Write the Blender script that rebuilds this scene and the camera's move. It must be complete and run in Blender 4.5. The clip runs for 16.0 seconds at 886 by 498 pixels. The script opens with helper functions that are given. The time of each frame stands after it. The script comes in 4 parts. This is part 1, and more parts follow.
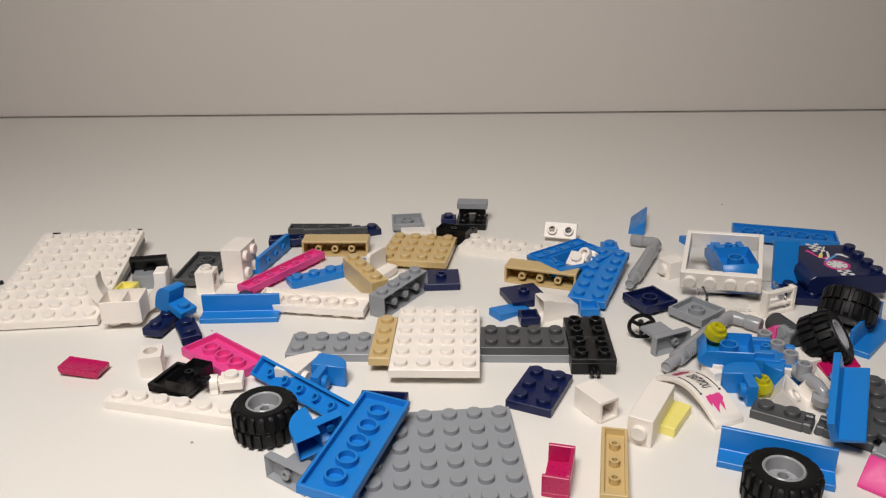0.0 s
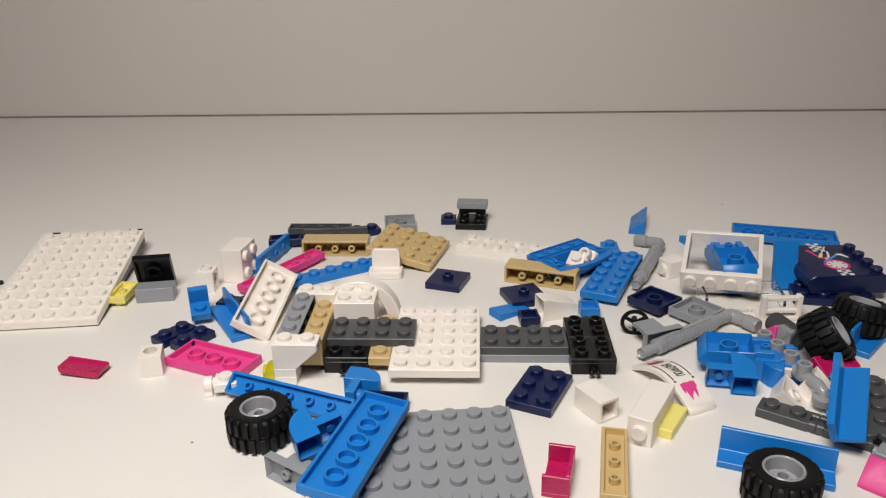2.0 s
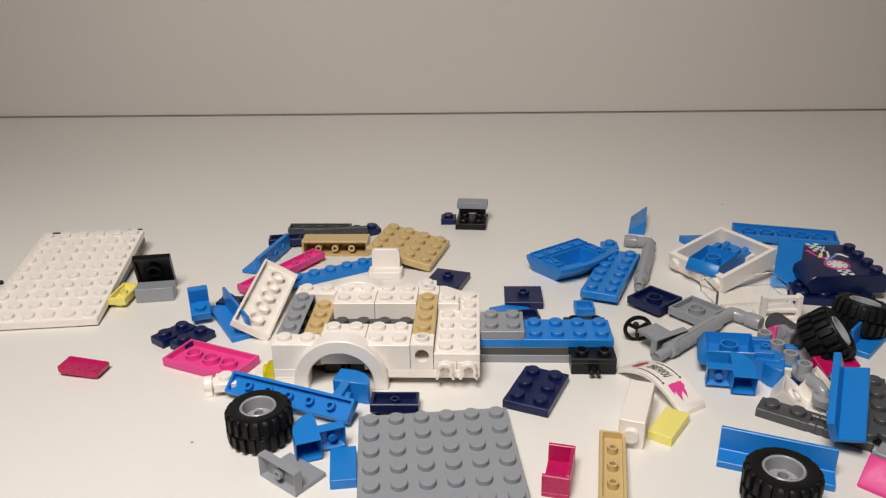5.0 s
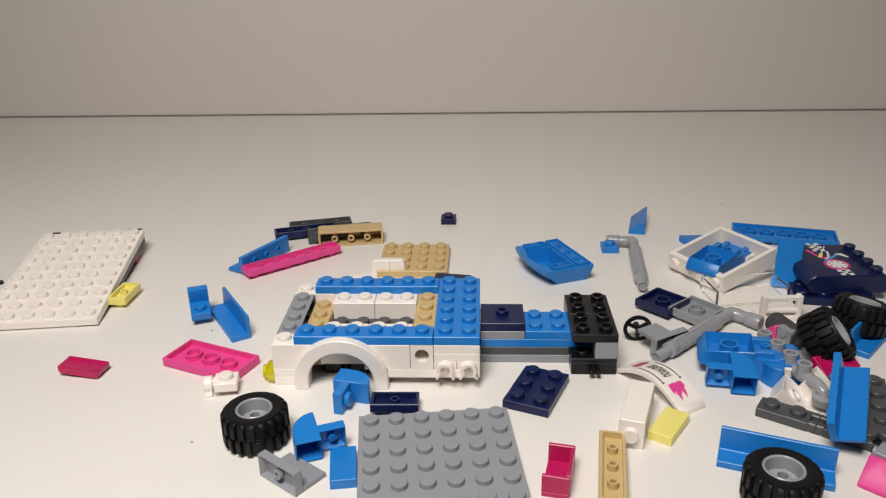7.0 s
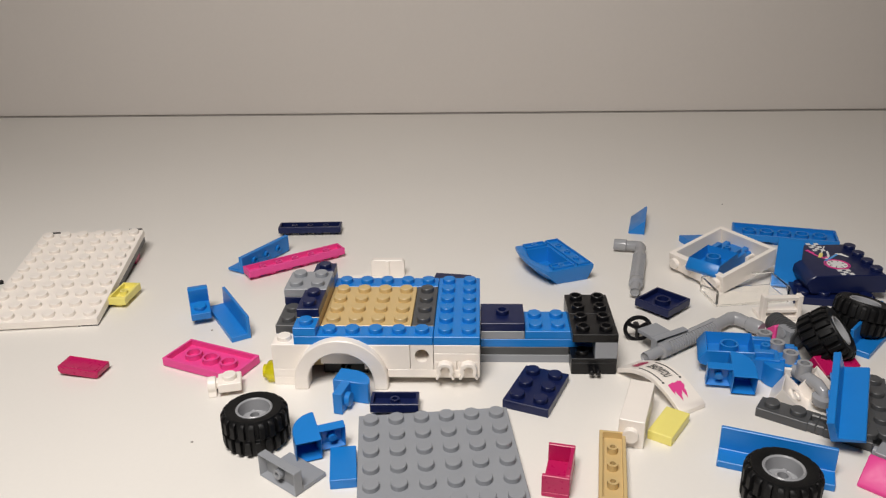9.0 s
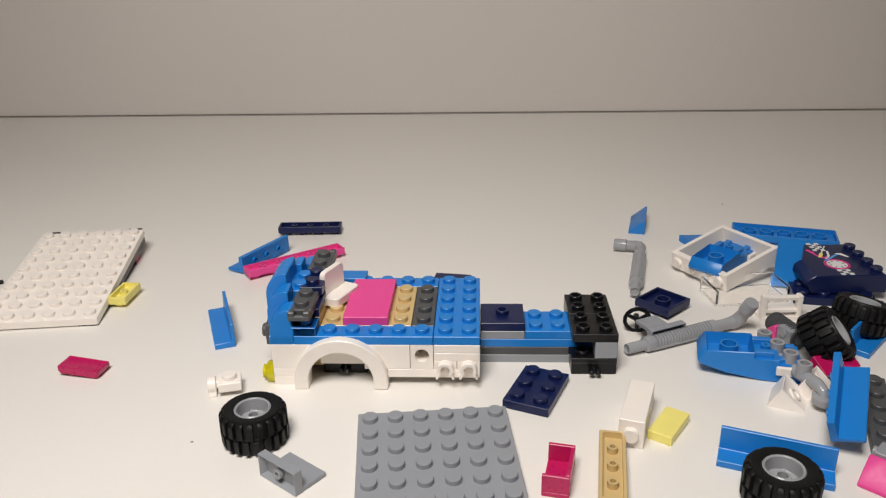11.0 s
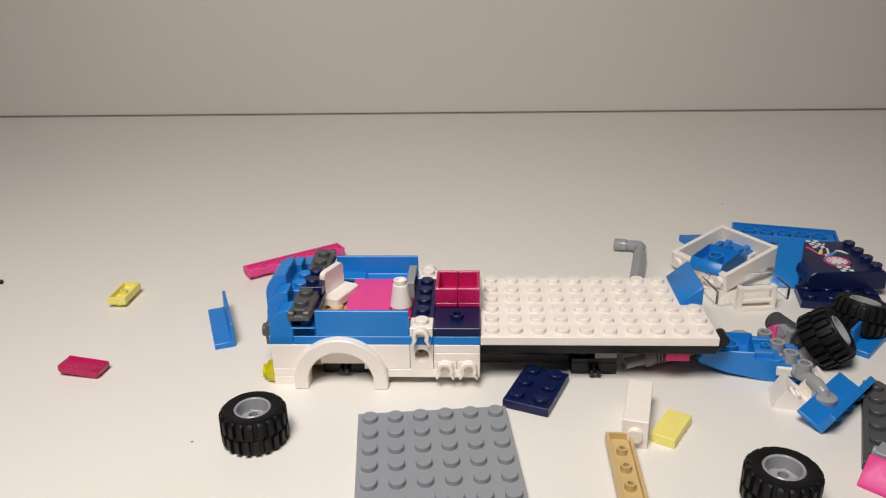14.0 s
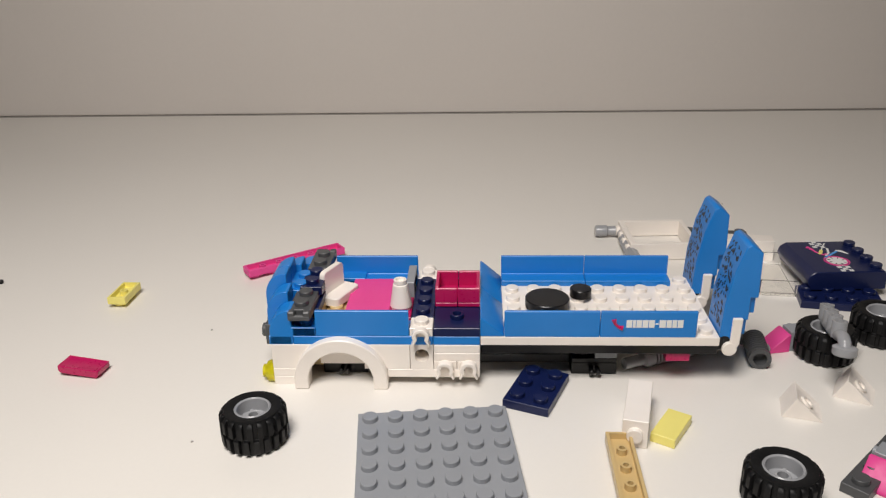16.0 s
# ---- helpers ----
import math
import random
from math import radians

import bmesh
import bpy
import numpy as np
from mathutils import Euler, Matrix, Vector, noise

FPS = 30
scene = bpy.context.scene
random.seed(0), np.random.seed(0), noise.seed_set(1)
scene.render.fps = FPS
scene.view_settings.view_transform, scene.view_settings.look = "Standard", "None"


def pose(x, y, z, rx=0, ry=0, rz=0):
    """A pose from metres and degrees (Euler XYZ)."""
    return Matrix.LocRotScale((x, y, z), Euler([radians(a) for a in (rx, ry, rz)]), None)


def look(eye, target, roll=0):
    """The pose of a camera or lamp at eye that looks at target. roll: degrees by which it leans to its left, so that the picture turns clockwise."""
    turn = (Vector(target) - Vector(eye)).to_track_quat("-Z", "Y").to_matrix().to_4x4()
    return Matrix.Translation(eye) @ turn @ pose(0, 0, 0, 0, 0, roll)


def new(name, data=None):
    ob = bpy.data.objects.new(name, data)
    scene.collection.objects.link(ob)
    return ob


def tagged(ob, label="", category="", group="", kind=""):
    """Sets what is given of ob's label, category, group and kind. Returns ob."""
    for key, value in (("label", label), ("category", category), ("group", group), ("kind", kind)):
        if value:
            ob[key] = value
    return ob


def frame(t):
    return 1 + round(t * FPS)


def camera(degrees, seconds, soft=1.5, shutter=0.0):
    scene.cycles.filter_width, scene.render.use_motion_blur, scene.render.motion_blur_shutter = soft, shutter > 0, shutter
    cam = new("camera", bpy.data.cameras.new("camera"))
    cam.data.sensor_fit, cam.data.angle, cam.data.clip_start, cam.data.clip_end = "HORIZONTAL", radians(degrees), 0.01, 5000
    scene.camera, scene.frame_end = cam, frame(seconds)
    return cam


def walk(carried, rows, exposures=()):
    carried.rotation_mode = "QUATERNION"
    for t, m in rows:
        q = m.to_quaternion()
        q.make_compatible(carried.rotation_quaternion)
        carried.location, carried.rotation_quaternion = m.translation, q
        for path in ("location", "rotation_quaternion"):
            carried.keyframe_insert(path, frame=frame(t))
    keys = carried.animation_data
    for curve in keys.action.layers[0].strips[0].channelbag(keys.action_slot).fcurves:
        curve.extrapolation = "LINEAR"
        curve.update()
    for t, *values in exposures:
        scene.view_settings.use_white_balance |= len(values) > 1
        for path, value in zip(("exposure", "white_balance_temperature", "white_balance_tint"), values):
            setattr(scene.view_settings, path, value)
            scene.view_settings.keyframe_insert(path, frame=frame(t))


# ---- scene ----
MM = 0.001
STUD = 0.008
PLATE = 0.0032

# camera: it stands still on a small stand in front of the table
EYE = Vector((0.07204, -0.24083, 0.15232))
AHEAD = Vector((-0.04604, 0.92148, -0.38568))
SIDE = Vector((0.99876, 0.04990, 0.0))
cam = camera(57.40, 16.0, soft=1.25)


def stand(tilt):
    return look(EYE, EYE + AHEAD + Vector((0, 0, tilt)), LEAN)


LEAN = -1.155
walk(cam, [(0.0, stand(0.0007)), (6.3, stand(0.0004)), (11.3, stand(0.0)), (16.0, stand(-0.0003))])

# light: a dim room and one soft lamp over the front of the table
world = bpy.data.worlds.new("room_light")
scene.world = world
world.use_nodes = True
world.node_tree.nodes["Background"].inputs["Color"].default_value = (1.0, 0.96, 0.92, 1)
world.node_tree.nodes["Background"].inputs["Strength"].default_value = 0.12
lamp = bpy.data.lights.new("lamp_light", "AREA")
lamp.shape, lamp.size, lamp.energy, lamp.color = "DISK", 0.26, 2.2, (1.0, 0.95, 0.91)
lamp.spread = radians(135)
new("lamp_light", lamp).matrix_world = look((-0.015, -0.29, 0.54), (0.01, 0.0, 0.0))
scene.view_settings.exposure = 0.0


# ---- materials ----
def nodes_of(name):
    m = bpy.data.materials.new(name)
    m.use_nodes = True
    return m, m.node_tree.nodes, m.node_tree.links, m.node_tree.nodes["Principled BSDF"]


def plastic(name, colour, rough=0.28, bump=0.02, clear=0.0, gloss=0.5):
    m, n, l, b = nodes_of(name)
    co = n.new("ShaderNodeTexCoord")
    big = n.new("ShaderNodeTexNoise")
    big.inputs["Scale"].default_value = 90
    big.inputs["Detail"].default_value = 3
    l.new(co.outputs["Object"], big.inputs["Vector"])
    mix = n.new("ShaderNodeMix")
    mix.data_type = "RGBA"
    mix.inputs["A"].default_value = (*[c * 0.94 for c in colour], 1)
    mix.inputs["B"].default_value = (*[min(c * 1.05, 1) for c in colour], 1)
    l.new(big.outputs["Fac"], mix.inputs["Factor"])
    l.new(mix.outputs["Result"], b.inputs["Base Color"])
    fine = n.new("ShaderNodeTexNoise")
    fine.inputs["Scale"].default_value = 900
    fine.inputs["Detail"].default_value = 4
    l.new(co.outputs["Object"], fine.inputs["Vector"])
    ramp = n.new("ShaderNodeMapRange")
    ramp.inputs["To Min"].default_value, ramp.inputs["To Max"].default_value = rough * 0.75, rough * 1.35
    l.new(fine.outputs["Fac"], ramp.inputs["Value"])
    l.new(ramp.outputs["Result"], b.inputs["Roughness"])
    bp = n.new("ShaderNodeBump")
    bp.inputs["Strength"].default_value, bp.inputs["Distance"].default_value = bump, 0.0006
    l.new(big.outputs["Fac"], bp.inputs["Height"])
    l.new(bp.outputs["Normal"], b.inputs["Normal"])
    b.inputs["Specular IOR Level"].default_value = gloss
    if clear:
        b.inputs["Transmission Weight"].default_value = clear
        b.inputs["IOR"].default_value = 1.5
    return m


def surface(name, colour, rough, grain, relief, depth):
    m, n, l, b = nodes_of(name)
    co = n.new("ShaderNodeTexCoord")
    big = n.new("ShaderNodeTexNoise")
    big.inputs["Scale"].default_value, big.inputs["Detail"].default_value = 5, 5
    fine = n.new("ShaderNodeTexNoise")
    fine.inputs["Scale"].default_value, fine.inputs["Detail"].default_value = grain, 6
    l.new(co.outputs["Object"], big.inputs["Vector"])
    l.new(co.outputs["Object"], fine.inputs["Vector"])
    mix = n.new("ShaderNodeMix")
    mix.data_type = "RGBA"
    mix.inputs["A"].default_value = (*[c * 0.95 for c in colour], 1)
    mix.inputs["B"].default_value = (*[min(c * 1.04, 1) for c in colour], 1)
    add = n.new("ShaderNodeMath")
    add.operation = "ADD"
    half = n.new("ShaderNodeMath")
    half.operation, half.inputs[1].default_value = "MULTIPLY", 0.35
    l.new(fine.outputs["Fac"], half.inputs[0])
    l.new(half.outputs[0], add.inputs[0])
    l.new(big.outputs["Fac"], add.inputs[1])
    l.new(add.outputs[0], mix.inputs["Factor"])
    l.new(mix.outputs["Result"], b.inputs["Base Color"])
    r = n.new("ShaderNodeMapRange")
    r.inputs["To Min"].default_value, r.inputs["To Max"].default_value = rough * 0.85, rough * 1.2
    l.new(big.outputs["Fac"], r.inputs["Value"])
    l.new(r.outputs["Result"], b.inputs["Roughness"])
    bp = n.new("ShaderNodeBump")
    bp.inputs["Strength"].default_value, bp.inputs["Distance"].default_value = relief, depth
    l.new(fine.outputs["Fac"], bp.inputs["Height"])
    l.new(bp.outputs["Normal"], b.inputs["Normal"])
    return m


WHITE = plastic("white_plastic", (0.92, 0.855, 0.785), 0.34)
BLUE = plastic("blue_plastic", (0.010, 0.205, 0.62), 0.34)
SKY = plastic("sheen_blue_plastic", (0.10, 0.36, 0.78), 0.22)
NAVY = plastic("navy_plastic", (0.006, 0.012, 0.065), 0.32, gloss=0.4)
TAN = plastic("tan_plastic", (0.62, 0.45, 0.205), 0.30)
GREY = plastic("light_grey_plastic", (0.295, 0.308, 0.332), 0.34)
DARK = plastic("dark_grey_plastic", (0.075, 0.077, 0.08), 0.40)
BLACK = plastic("black_plastic", (0.006, 0.006, 0.007), 0.30, gloss=0.35)
PINK = plastic("pink_plastic", (0.80, 0.065, 0.30), 0.45)
MAGENTA = plastic("magenta_plastic", (0.50, 0.008, 0.10), 0.28)
YELLOW = plastic("pale_yellow_plastic", (0.90, 0.80, 0.22), 0.30)
LAMP = plastic("clear_yellow_plastic", (0.98, 0.88, 0.03), 0.10, 0.0, 0.6)
CLEAR = plastic("clear_plastic", (0.97, 0.97, 0.97), 0.05, 0.0, 1.0)
RUBBER = plastic("black_rubber", (0.005, 0.005, 0.0055), 0.5, 0.1, gloss=0.3)
STEEL = plastic("pearl_grey_plastic", (0.34, 0.345, 0.36), 0.22)
INK = plastic("black_print", (0.012, 0.012, 0.014), 0.35)
TABLE = surface("white_laminate", (0.835, 0.80, 0.745), 0.32, 700, 0.06, 0.0002)
WALL = surface("off_white_board", (0.76, 0.705, 0.655), 0.6, 400, 0.12, 0.0003)
# for the unseen room shell: an even tone kept dark to cut bounced light
ROOM = surface("dark_room_shell", (0.26, 0.24, 0.22), 0.8, 200, 0.1, 0.0005)
GAP = surface("dark_joint", (0.40, 0.37, 0.34), 0.7, 300, 0.1, 0.0003)


# ---- mesh tools; sizes in millimetres ----
def part(name, bm, material, parent, label="", smooth=True):
    me = bpy.data.meshes.new(name)
    bmesh.ops.recalc_face_normals(bm, faces=bm.faces)
    for v in bm.verts:
        v.co *= MM
    if smooth:
        for e in bm.edges:
            e.smooth = len(e.link_faces) == 2 and e.calc_face_angle(3.0) < 0.6
        for f in bm.faces:
            f.smooth = True
    bm.to_mesh(me)
    bm.free()
    me.materials.append(material)
    ob = new(name, me)
    ob.parent = parent
    return tagged(ob, label)


def shared(name, mesh, parent, m):
    ob = new(name, mesh)
    ob.parent = parent
    ob.matrix_basis = m
    return ob


def box(bm, x0, x1, y0, y1, z0, z1, bevel=0.2):
    made = bmesh.ops.create_cube(bm, size=1)["verts"]
    for v in made:
        v.co = Vector(((x0 + x1) / 2 + v.co.x * (x1 - x0), (y0 + y1) / 2 + v.co.y * (y1 - y0), (z0 + z1) / 2 + v.co.z * (z1 - z0)))
    if bevel:
        edges = list({e for v in made for e in v.link_edges})
        bmesh.ops.bevel(bm, geom=edges, offset=bevel, segments=1, affect="EDGES", profile=0.5)
    return bm


def lathe(bm, profile, n=20, centre=(0, 0, 0), axis="Z", closed=False):
    """Turns a profile of (radius, height) round an axis."""
    cx, cy, cz = centre
    rings = []
    for r, h in profile:
        ring = []
        for i in range(n):
            a = 2 * math.pi * i / n
            p = (r * math.cos(a), r * math.sin(a), h)
            if axis == "X":
                p = (p[2], p[0], p[1])
            elif axis == "Y":
                p = (p[0], p[2], p[1])
            ring.append(bm.verts.new((cx + p[0], cy + p[1], cz + p[2])))
        rings.append(ring)
    pairs = list(zip(rings, rings[1:])) + ([(rings[-1], rings[0])] if closed else [])
    for a, b in pairs:
        for i in range(n):
            j = (i + 1) % n
            bm.faces.new((a[i], a[j], b[j], b[i]))
    if not closed:
        bm.faces.new(list(reversed(rings[0])))
        bm.faces.new(rings[-1])
    return bm


def tube(bm, r0, r1, z0, z1, n=16, centre=(0, 0, 0), axis="Z"):
    return lathe(bm, [(r1, z0), (r1, z1), (r0, z1), (r0, z0)], n, centre, axis, closed=True)


def prism(bm, outline, y0, y1, bevel=0.2, axis="Y"):
    """Pushes an outline of (x, z) along y, or of (x, y) along z, or (y, z) along x."""
    def at(u, v, w):
        return {"Y": (u, w, v), "Z": (u, v, w), "X": (w, u, v)}[axis]
    a = [bm.verts.new(at(u, v, y0)) for u, v in outline]
    b = [bm.verts.new(at(u, v, y1)) for u, v in outline]
    n = len(outline)
    faces = [bm.faces.new(a), bm.faces.new(list(reversed(b)))]
    faces += [bm.faces.new((a[i], b[i], b[(i + 1) % n], a[(i + 1) % n])) for i in range(n)]
    bmesh.ops.recalc_face_normals(bm, faces=faces)
    if bevel:
        edges = [e for e in {e for f in faces for e in f.edges} if e.calc_face_angle(0) > 0.5]
        bmesh.ops.bevel(bm, geom=edges, offset=bevel, segments=1, affect="EDGES", profile=0.5)
    return bm


def sweep(bm, path, radius, n=14):
    """A round rod along a path; radius is one number or one for each point."""
    path = [Vector(p) for p in path]
    radii = radius if isinstance(radius, (list, tuple)) else [radius] * len(path)
    up = Vector((0, 0, 1))
    rings = []
    for i, p in enumerate(path):
        d = (path[min(i + 1, len(path) - 1)] - path[max(i - 1, 0)]).normalized()
        u = d.cross(up)
        if u.length < 0.05:
            u = d.cross(Vector((0, 1, 0)))
        u.normalize()
        w = d.cross(u)
        rings.append([bm.verts.new(p + radii[i] * (math.cos(2 * math.pi * k / n) * u + math.sin(2 * math.pi * k / n) * w)) for k in range(n)])
    for a, b in zip(rings, rings[1:]):
        for k in range(n):
            j = (k + 1) % n
            bm.faces.new((a[k], a[j], b[j], b[k]))
    bm.faces.new(rings[0])
    bm.faces.new(rings[-1])
    return bm


def arc(cx, cz, r, a0, a1, n=12):
    return [(cx + r * math.cos(radians(a0 + (a1 - a0) * i / n)), cz + r * math.sin(radians(a0 + (a1 - a0) * i / n))) for i in range(n + 1)]


STUDS = {}


def stud_mesh(material, hollow=False):
    key = (material.name, hollow)
    if key not in STUDS:
        bm = bmesh.new()
        if hollow:
            lathe(bm, [(2.4, 0), (2.4, 1.5), (2.25, 1.7), (1.6, 1.7), (1.55, 1.6), (1.55, 0.0)], 18)
        else:
            lathe(bm, [(2.43, -0.05), (2.43, 1.48), (2.25, 1.7)], 18)
        keep = part("stud", bm, material, None)
        STUDS[key] = keep.data
        bpy.data.objects.remove(keep)
    return STUDS[key]


def studs(parent, material, spots, z, hollow=False):
    for x, y in spots:
        shared("stud", stud_mesh(material, hollow), parent, Matrix.Translation((x * MM, y * MM, z * MM)))


def grid(w, d):
    return [((i - (w - 1) / 2) * 8, (j - (d - 1) / 2) * 8) for i in range(w) for j in range(d)]


BODIES = {}


def shell_mesh(w, d, h, material):
    """A hollow brick or plate of w by d studs, h plates high, with its tubes or pins below."""
    key = (w, d, h, material.name)
    if key not in BODIES:
        bm = bmesh.new()
        X, Y, Z = w * 4 - 0.1, d * 4 - 0.1, h * 3.2
        box(bm, -X, X, -Y, Y, 0, Z, 0.18)
        low = min(bm.faces, key=lambda f: f.calc_center_median().z)
        bmesh.ops.inset_region(bm, faces=[low], thickness=1.15)
        up = bmesh.ops.extrude_face_region(bm, geom=[low])["geom"]
        if low.is_valid:
            bm.faces.remove(low)
        for v in up:
            if isinstance(v, bmesh.types.BMVert):
                v.co.z = Z - 1.1
        if w > 1 and d > 1:
            for i in range(w - 1):
                for j in range(d - 1):
                    tube(bm, 2.45, 3.2, 0.1, Z - 1.0, 16, ((i - (w - 2) / 2) * 8, (j - (d - 2) / 2) * 8, 0))
        else:
            for i in range(max(w, d) - 1):
                s = (i - (max(w, d) - 2) / 2) * 8
                tube(bm, 0.9, 1.6, 0.1, Z - 1.0, 12, (s if w > d else 0, 0 if w > d else s, 0))
        keep = part("body", bm, material, None)
        BODIES[key] = keep.data
        bpy.data.objects.remove(keep)
    return BODIES[key]


def base(name, label, category, group=""):
    return tagged(new(name), label, category, group)


def brick(w, d, h, material, name, label, category="toy brick", stud=True, spots=None, group="", hollow=False):
    ob = base(name, label, category, group)
    shared("body", shell_mesh(w, d, h, material), ob, Matrix())
    if stud:
        studs(ob, material, spots if spots is not None else grid(w, d), h * 3.2, hollow)
    return ob


# ---- placing; x and y in studs from the model's front corner, z in plates above the table ----
def S(x, y, yaw=0.0, z=0.0, rx=0.0, ry=0.0):
    return pose(x * STUD, y * STUD, z * PLATE, rx, ry, yaw)


def on(x0, x1, y0, y1, z, yaw=0.0):
    return S((x0 + x1) / 2, (y0 + y1) / 2, yaw, z)


def flip(x, y, yaw, h, stud=0.53):
    """Upside down on its studs."""
    return S(x, y, yaw, h + stud, 180)


def side(x, y, yaw, z=1.25, rx=-90):
    return S(x, y, yaw, z, rx)


MOVES = []


def states(ob, *rows):
    """Rows of seconds and pose; the thing is set down there at that time, carried over just before it."""
    ob.matrix_basis = rows[0][1]
    if len(rows) > 1:
        MOVES.append((ob, rows))
    return ob


def path_of(rows):
    out = [(0.0, rows[0][1])]
    for (ta, a), (tb, b) in zip(rows, rows[1:]):
        qa, qb = a.to_quaternion(), b.to_quaternion()
        n = max(1, math.ceil(math.degrees(qa.rotation_difference(qb).angle) / 80))
        if tb - n / FPS > out[-1][0]:
            out.append((tb - n / FPS, a))
        for k in range(1, n):
            q = qa.slerp(qb, k / n)
            p = a.translation.lerp(b.translation, k / n)
            p.z = max(a.translation.z, b.translation.z) + 0.02
            out.append((tb - (n - k) / FPS, Matrix.LocRotScale(p, q, None)))
        out.append((tb, b))
    if out[-1][0] < 16.0:
        out.append((16.0, rows[-1][1]))
    return out


# ---- the room ----
def slab(name, x0, x1, y0, y1, z0, z1, material, label, category):
    bm = bmesh.new()
    box(bm, x0 * 1000, x1 * 1000, y0 * 1000, y1 * 1000, z0 * 1000, z1 * 1000, 0.6)
    return tagged(part(name, bm, material, None), label, category, kind="structure")


slab("tabletop", -1.1, 1.1, -0.75, 0.4070, -0.028, 0.0, TABLE, "white laminate tabletop, lightly glossy and clean", "table")
slab("wall_north", -1.6, 1.6, 0.4088, 0.46, 0.0005, 1.9, WALL, "off-white board wall behind the table", "wall")
# next five are out of view, added to enclose the table and limit bounce
slab("wall_south", -1.6, 1.6, -1.66, -1.6, -0.75, 1.9, ROOM, "unseen added room wall, dark to cut bounce light", "wall")
slab("wall_west", -1.66, -1.6, -1.6, 0.46, -0.75, 1.9, ROOM, "unseen added room wall, dark to cut bounce light", "wall")
slab("wall_east", 1.6, 1.66, -1.6, 0.46, -0.75, 1.9, ROOM, "unseen added room wall, dark to cut bounce light", "wall")
slab("floor", -1.6, 1.6, -1.6, 0.406, -0.80, -0.75, ROOM, "unseen added floor under the table, dark to cut bounce light", "floor")
slab("ceiling", -1.6, 1.6, -1.6, 0.46, 1.9, 1.95, ROOM, "unseen added room ceiling, dark to cut bounce light", "ceiling")
slab("joint", -1.6, 1.6, 0.4076, 0.46, -0.03, 0.0002, GAP, "thin dark joint between tabletop and wall", "joint")


# ---- makers of special pieces; the origin is the middle of the base ----
def axle_holder(label):
    ob = base("axle_holder", label, "toy brick", "axle holders")
    bm = bmesh.new()
    box(bm, -7.9, 7.9, -7.9, 7.9, 4.6, 6.4)
    for x0, x1, y0, y1 in ((-7.9, -6.5, 0, 7.9), (6.5, 7.9, 0, 7.9), (-6.5, 6.5, 6.5, 7.9)):
        box(bm, x0, x1, y0, y1, 3.2, 4.7, 0.1)
    part("body", bm, BLACK, ob)
    bm = bmesh.new()
    box(bm, -7.9, 7.9, -7.9, 0.1, 0.05, 4.7)
    low = min(bm.faces, key=lambda f: f.calc_center_median().z)
    bmesh.ops.inset_region(bm, faces=[low], thickness=1.3)
    for v in low.verts:
        v.co.z = 2.8
    tube(bm, 0.8, 1.6, 0.3, 2.9, 12, (0, -3.9, 0))
    part("axle_block", bm, BLACK, ob)
    for dx in (-1.1, 1.1):
        bm = bmesh.new()
        lathe(bm, [(0.8, 0), (0.8, -2.4), (1.1, -2.8), (1.0, -3.6), (0.5, -4.0)], 10, (dx, -7.8, 2.6), "Y")
        part("pin", bm, BLACK, ob)
    studs(ob, BLACK, grid(2, 2), 6.4, True)
    return ob


TREAD = {}


def tread_mesh(row, z0, z1):
    if row not in TREAD:
        bm = bmesh.new()
        s = 1 if row == 0 else -1
        zs = (z0, z1) if row == 0 else (z1, z0)
        prism(bm, [(8.4, zs[0]), (9.4, zs[0]), (10.3, zs[0] + s * 1.1), (10.35, zs[1]), (8.4, zs[1])], -0.85, 0.85, 0.12)
        keep = part("tread_block", bm, RUBBER, None)
        TREAD[row] = keep.data
        bpy.data.objects.remove(keep)
    return TREAD[row]


def wheel(label):
    ob = base("wheel", label, "toy wheel", "rubber wheels")
    bm = bmesh.new()
    lathe(bm, [(6.6, 1.0), (8.2, 0.2), (10.2, 0.3), (10.7, 1.6), (10.7, 6.8), (10.5, 7.0), (10.5, 7.4), (10.7, 7.6), (10.7, 12.6), (10.2, 13.9), (8.2, 14.0), (6.6, 13.4)], 40, closed=True)
    for v in bm.verts:
        v.co = Vector((v.co.x * 0.85, v.co.y * 0.85, v.co.z * 0.88))
    tyre = part("tyre", bm, RUBBER, ob, "black rubber tyre with block tread")
    for row, (z0, z1, off) in enumerate(((0.7, 5.9, 0.0), (6.7, 11.8, 0.5))):
        for i in range(20):
            shared("tread_block", tread_mesh(row, z0, z1), tyre, Matrix.Rotation(2 * math.pi * (i + off) / 20, 4, "Z"))
    bm = bmesh.new()
    lathe(bm, [(6.7, 0.8), (6.7, 13.4), (6.3, 13.8), (5.7, 13.4), (5.4, 9.0), (4.4, 8.2), (2.6, 8.2), (2.6, 10.6), (1.7, 10.6), (1.7, 3.0), (4.6, 3.0), (5.4, 0.9)], 32, closed=True)
    for i in range(4):
        m = Matrix.Rotation(math.pi / 2 * i + 0.4, 4, "Z")
        for v in bmesh.ops.create_cube(bm, size=1)["verts"]:
            v.co = m @ Vector((3.6 + v.co.x * 2.6, v.co.y * 1.1, 8.8 + v.co.z * 2.0))
    for v in bm.verts:
        v.co = Vector((v.co.x * 0.85, v.co.y * 0.85, v.co.z * 0.88))
    part("rim", bm, STEEL, ob, "grey plastic rim with a hub")
    return ob


